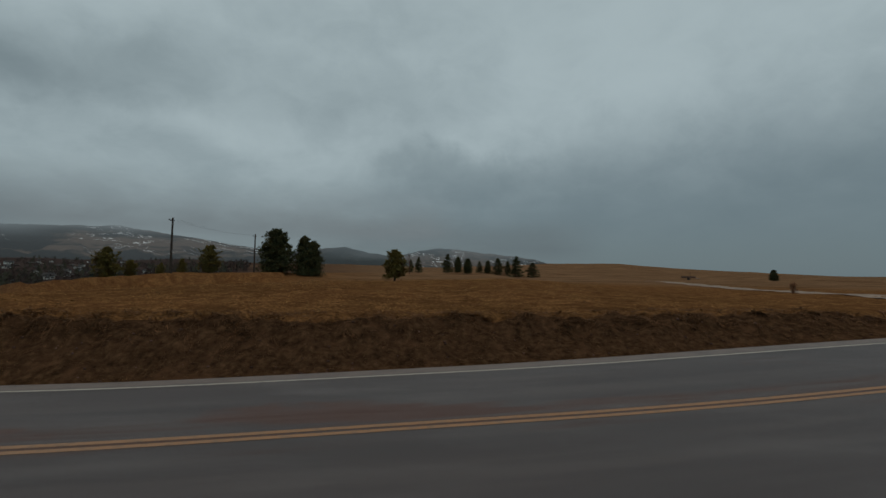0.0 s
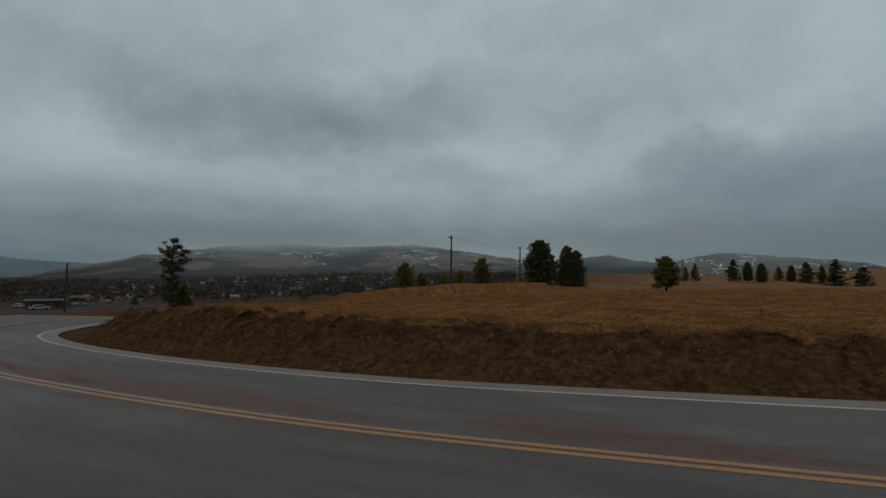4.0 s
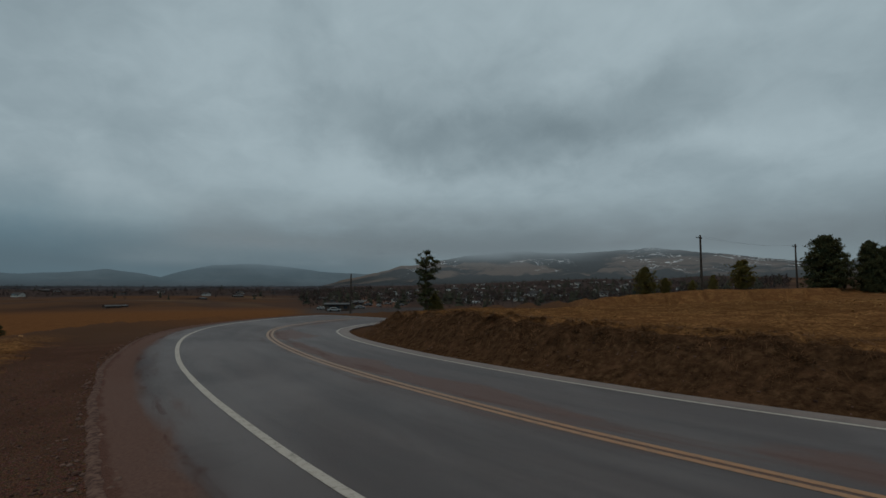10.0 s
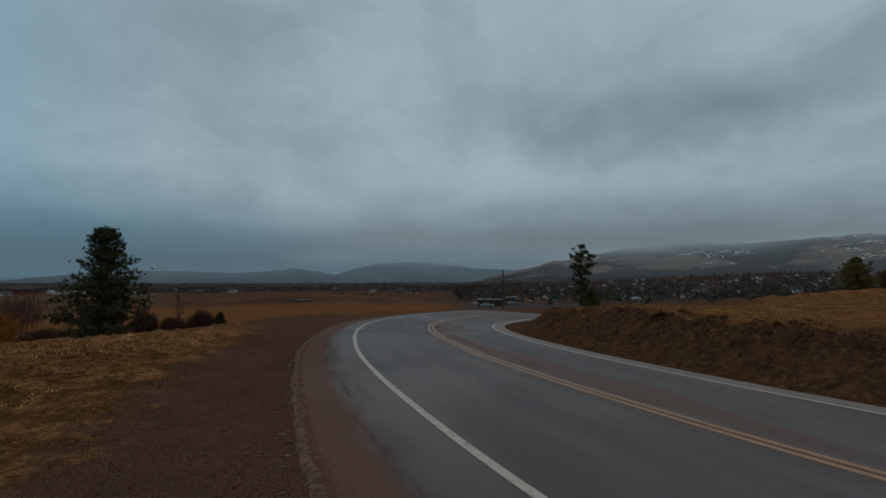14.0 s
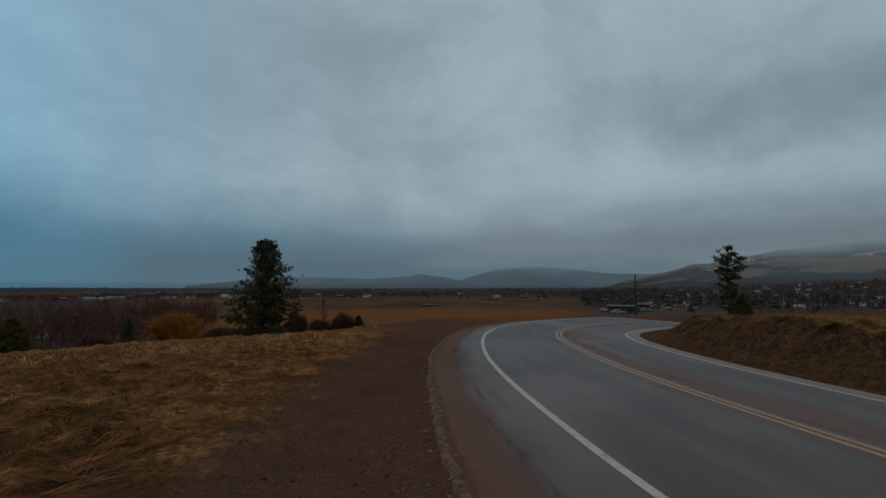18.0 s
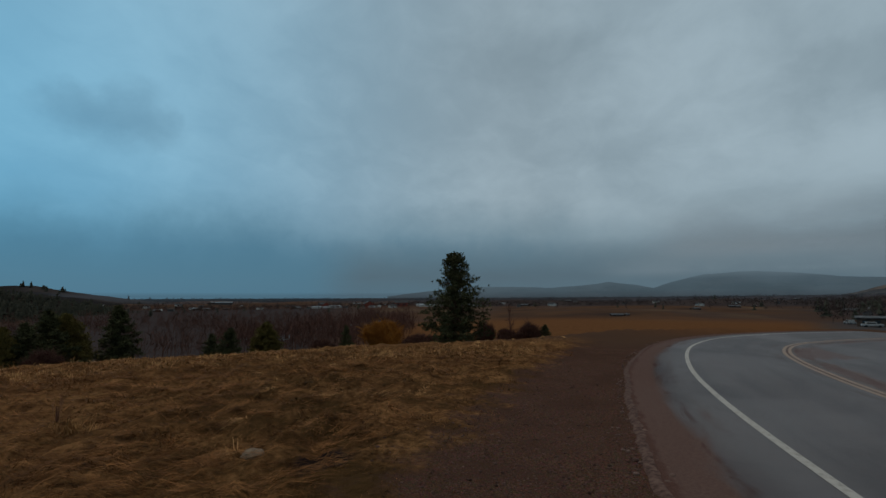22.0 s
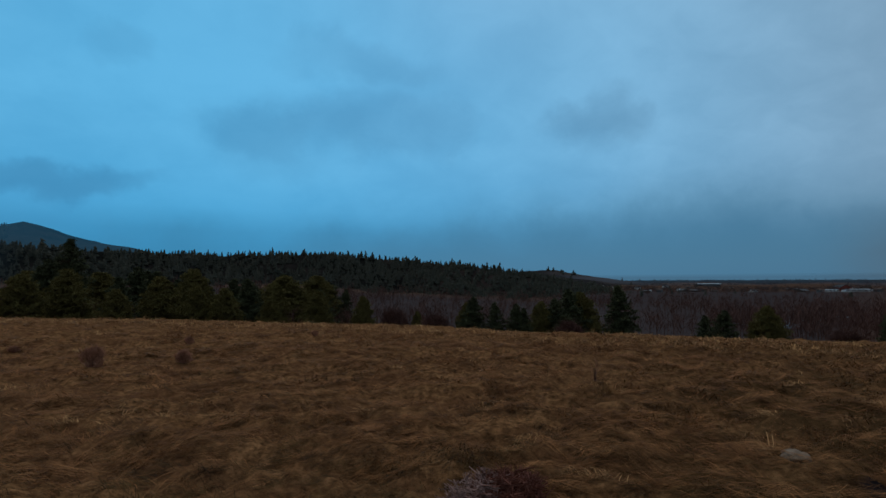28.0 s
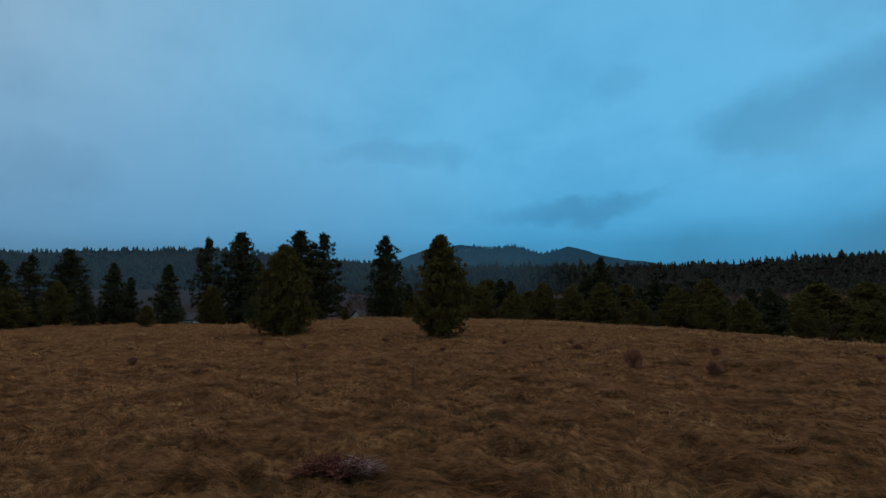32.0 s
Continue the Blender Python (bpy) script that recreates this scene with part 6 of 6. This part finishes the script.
rng = np.random.default_rng(101)
for d0, d1, count, size, wide in ((2.2, 8, 165000, 0.36, 0.0048), (8, 20, 250000, 0.38, 0.009), (20, 48, 150000, 0.38, 0.022)):
    x, y, d = scatter(rng, 78, 285, d0, d1, count)
    off, _ = near_road(x, y)
    az = (np.degrees(np.arctan2(-x, y)) + 60) % 360 - 60
    edge = 6.8 + np.array([noise.noise((a * 0.6, b * 0.6, 4.0)) for a, b in zip(x, y)]) * 1.1
    keep = (-off > edge) & clumped(rng, x, y, 2.4, 1.5) & (d < curve(az, BROW_D) * 1.12)
    keep &= rng.random(len(x)) < 0.1 + 0.9 * ease(-off, 6.9, 9.8)
    x, y, d = x[keep], y[keep], d[keep]
    n = len(x)
    az = (np.degrees(np.arctan2(-x, y)) + 60) % 360 - 60
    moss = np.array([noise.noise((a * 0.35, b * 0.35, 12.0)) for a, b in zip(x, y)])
    # olive at the verge; the second term darkens near grass, shading put into colour
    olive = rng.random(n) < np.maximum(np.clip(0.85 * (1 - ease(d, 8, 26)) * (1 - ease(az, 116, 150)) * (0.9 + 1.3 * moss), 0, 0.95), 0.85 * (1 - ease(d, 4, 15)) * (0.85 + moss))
    for pick, mat, label in ((~olive, M_GRASS, "matted dry tan grass of the southern field"), (olive, M_GRASS_OLIVE_SHADE, "matted grass, olive green at the verge and shaded dark in colour close by")):
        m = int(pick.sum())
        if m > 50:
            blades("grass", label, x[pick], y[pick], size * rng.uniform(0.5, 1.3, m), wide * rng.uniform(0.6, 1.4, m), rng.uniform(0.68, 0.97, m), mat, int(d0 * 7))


def wisps(name, label, cx, cy, cd, per, mat, seed, heading=None, fine=1.0, loose=0.2):
    """Long strands of lodged grass lying over the hummocks in locks, each lock combed one way."""
    rng = np.random.default_rng(seed)
    n = len(cx)
    lock = (np.arctan2(-cx, cy) if heading is None else heading) + np.array([noise.noise((a * 0.5, b * 0.5, seed)) * 0.9 + noise.noise((a * 1.9, b * 1.9, 7.0)) * 0.7 for a, b in zip(cx, cy)]) + math.pi * (rng.random(n) < 0.3) * (heading is None)
    x, y = np.repeat(cx, per), np.repeat(cy, per)
    turn = np.repeat(lock, per) + rng.normal(size=n * per) * loose
    far = np.repeat(cd, per)
    way = np.stack([np.cos(turn), np.sin(turn)], 1)
    side = np.stack([-way[:, 1], way[:, 0]], 1)
    spread = rng.normal(size=n * per)[:, None] * side * 0.05 + rng.normal(size=n * per)[:, None] * way * 0.12
    x, y = x + spread[:, 0], y + spread[:, 1]
    length = fine * np.repeat(rng.uniform(0.2, 0.55, n), per) * rng.uniform(0.5, 1.25, n * per)
    wide = 0.0021 * fine * (1 + far / 8) * rng.uniform(0.7, 1.3, n * per)
    rise = rng.uniform(0.015, 0.07, n * per)
    rows = []
    for t, up, w in ((0.0, 0.0, 1.0), (0.35, 1.0, 1.0), (0.7, 0.85, 0.8), (1.0, 0.2, 0.15)):
        px, py = x + way[:, 0] * length * t, y + way[:, 1] * length * t
        z = land_height(px, py) + 0.02 + rise * up
        for sign in (-1, 1):
            rows.append(np.column_stack([px + sign * side[:, 0] * wide * w, py + sign * side[:, 1] * wide * w, z]))
    v = np.stack(rows, 1).reshape(-1, 3)
    i = np.arange(n * per)[:, None] * 8
    f = np.concatenate([i + [0, 1, 3, 2], i + [2, 3, 5, 4], i + [4, 5, 7, 6]], 0)
    return tagged(new(name, raw_mesh(name, v, f, mat)), label, "grass", kind="stuff")


M_TURF = per_piece("hanging_dead_turf", (0.028, 0.013, 0.007), (0.145, 0.070, 0.034), soft=0.4)
M_WISP = per_piece("lodged_straw", (0.052, 0.022, 0.008), (0.34, 0.144, 0.050), soft=0.25, streak=0.5)
for d0, d1, count in ((2.6, 8, 1300), (8, 16, 3000), (16, 30, 3000)):
    x, y, d = scatter(rng, 104, 275, d0, d1, count)
    off, _ = near_road(x, y)
    az = (np.degrees(np.arctan2(-x, y)) + 60) % 360 - 60
    keep = (-off > 8.6) & (d < curve(az, BROW_D) * 1.05) & clumped(rng, x, y, 0.7, 1.3)
    wisps("grass_wisps", "long straw-coloured strands lying over the hummocks", x[keep], y[keep], d[keep], 12, M_WISP, int(d0 * 3))
# standing tufts
cx, cy, cd = scatter(rng, 95, 270, 4, 34, 330)
off, _ = near_road(cx, cy)
sel = -off > 8.5
cx, cy, cd = cx[sel], cy[sel], cd[sel]
k = 60
x = np.repeat(cx, k) + rng.normal(size=len(cx) * k) * 0.10
y = np.repeat(cy, k) + rng.normal(size=len(cx) * k) * 0.10
n = len(x)
blades("grass_tufts", "upright tufts of pale dry grass in the field", x, y, rng.uniform(0.12, 0.32, n), 0.005 * (1 + np.repeat(cd, k) / 8), rng.uniform(0.6, 0.95, n), M_GRASS_BROW, 12, flow=6)
# one pale upright tussock
x, y = spot(147.9, 8.9)
n = 260
blades("grass_tussock", "tall pale upright tussock of dead grass", x + rng.normal(size=n) * 0.11, y + rng.normal(size=n) * 0.11, rng.uniform(0.28, 0.5, n), np.full(n, 0.007), rng.uniform(0.15, 0.6, n), M_GRASS_BROW, 14, flow=6)
# loose standing grass along the brow
az = rng.uniform(96, 268, 26000)
d = curve(az, BROW_D) * rng.uniform(0.88, 1.08, len(az))
x, y = -d * np.sin(np.radians(az)), d * np.cos(np.radians(az))
off, _ = near_road(x, y)
keep = (-off > 8.5) & clumped(rng, x, y, 0.8, 1.2)
x, y, d = x[keep], y[keep], d[keep]
n = len(x)
blades("brow_grass", "thin standing dry grass along the brow of the slope", x, y, rng.uniform(0.18, 0.44, n), 0.006 * (1 + d / 14), rng.uniform(0.35, 0.85, n), M_GRASS_BROW, 13, flow=5)
# the cut bank and the field behind it
s = rng.integers(0, len(MID), 200000)
o = rng.uniform(4.9, 9.0, len(s))
p = MID[s] + INWARD[s] * o[:, None] + rng.normal(size=(len(s), 2)) * 0.2
d = np.hypot(p[:, 0], p[:, 1])
keep = (d < 46) & (rng.random(len(s)) < 0.25 + 0.6 * ease(o, 5.6, 7.0)) & clumped(rng, p[:, 0], p[:, 1], 0.9, 1.2)
p, d = p[keep], d[keep]
n = len(p)
blades("bank_grass", "pale dead grass hanging over the cut bank", p[:, 0], p[:, 1], rng.uniform(0.15, 0.42, n), 0.010 * (1 + d / 22), rng.uniform(0.72, 0.98, n), M_GRASS_PALE, 14, flow=5)
s = np.repeat(rng.integers(0, len(MID), 620), 55)
o = np.repeat(rng.normal(7.1, 0.45, 620), 55)
p = MID[s] + INWARD[s] * o[:, None] + rng.normal(size=(len(s), 2)) * 0.13
d = np.hypot(p[:, 0], p[:, 1])
p, d = p[d < 44], d[d < 44]
n = len(p)
blades("bank_tufts", "pale grass tufts along the top of the cut bank", p[:, 0], p[:, 1], rng.uniform(0.2, 0.5, n), 0.008 * (1 + d / 16), rng.uniform(0.65, 0.97, n), M_GRASS_PALE, 15, flow=3)
x, y, d = scatter(rng, -58, 66, 12, 90, 170000)
off, _ = near_road(x, y)
az = np.degrees(np.arctan2(-x, y))
keep = (off > 7.25) & ~((az < -18) & (d > 26) & (d < 90)) & clumped(rng, x, y, 0.5, 1.2) & (d < curve(az, BROW_D))
x, y, d = x[keep], y[keep], d[keep]
n = len(x)
blades("field_grass", "short dry tan grass of the field above the bank", x, y, rng.uniform(0.14, 0.34, n), 0.014 * (1 + d / 20), rng.uniform(0.7, 0.95, n), M_GRASS_GOLD, 16, flow=2)

# strands of dead turf hanging down the cut bank
s = rng.integers(0, len(MID), 3400)
o = rng.uniform(5.7, 7.5, len(s))
p = MID[s] + INWARD[s] * o[:, None] + rng.normal(size=(len(s), 2)) * 0.2
d = np.hypot(p[:, 0], p[:, 1])
keep = (d < 40) & clumped(rng, p[:, 0], p[:, 1], 0.8, 1.4)
wisps("hanging_turf", "brown strands of dead turf hanging down the cut bank", p[keep, 0], p[keep, 1], d[keep], 10, M_TURF, 41, np.arctan2(-INWARD[s, 1], -INWARD[s, 0])[keep] + 0.5, 0.6, 0.5)

# loose stones on the gravel verge and along the foot of the bank
bm = bmesh.new()
bmesh.ops.create_icosphere(bm, subdivisions=1, radius=1)
ico_v = np.array([v.co[:] for v in bm.verts])
ico_f = np.array([[v.index for v in f.verts] for f in bm.faces])
bm.free()


def pebbles(name, label, x, y, size, mat, seed):
    rng = np.random.default_rng(seed)
    n = len(x)
    z = land_height(x, y)
    sc = size[:, None, None] * rng.uniform(0.6, 1.2, (n, 1, 3)) * [1, 1, 0.6]
    v = ico_v[None] * sc * rng.uniform(0.8, 1.15, (n, len(ico_v), 1)) + np.column_stack([x, y, z + size * 0.15])[:, None]
    f = (np.arange(n)[:, None, None] * len(ico_v) + ico_f[None]).reshape(-1, 3)
    return tagged(new(name, raw_mesh(name, v.reshape(-1, 3), f, mat)), label, "gravel", kind="stuff")


M_PEBBLE = per_piece("verge_pebbles", (0.020, 0.010, 0.0075), (0.145, 0.082, 0.064))
x, y, d = scatter(rng, 60, 150, 2.2, 15, 30000)
off, _ = near_road(x, y)
keep = (-off > 5.0) & (-off < 7.6 + rng.normal(size=len(off)) * 0.4) & (rng.random(len(x)) < 1.2 - d / 16)
x, y = x[keep], y[keep]
pebbles("gravel_stones", "small loose brown stones of the gravel verge", x, y, rng.uniform(0.004, 0.016, len(x)) * rng.choice([1, 1, 1, 1.7], len(x)), M_PEBBLE, 18)
s = rng.integers(0, len(MID), 1400)
o = rng.uniform(4.3, 6.6, len(s))
p = MID[s] + INWARD[s] * o[:, None]
pebbles("bank_stones", "stones and clods at the foot of the bank", p[:, 0], p[:, 1], rng.uniform(0.015, 0.05, len(s)), M_PEBBLE, 19)
# crumbled rim of the tarmac
s = np.arange(2600) % len(MID)
o = -5.16 + rng.normal(size=len(s)) * 0.07
p = MID[s] + INWARD[s] * o[:, None] + rng.normal(size=(len(s), 2)) * 0.15
p = p[np.hypot(p[:, 0], p[:, 1]) < 40]
pebbles("rim_crumbs", "pinkish brown crumbs along the tarmac's broken edge", p[:, 0], p[:, 1], rng.uniform(0.015, 0.05, len(p)), per_piece("rim_crumbs", (0.05, 0.026, 0.02), (0.18, 0.11, 0.088)), 20)
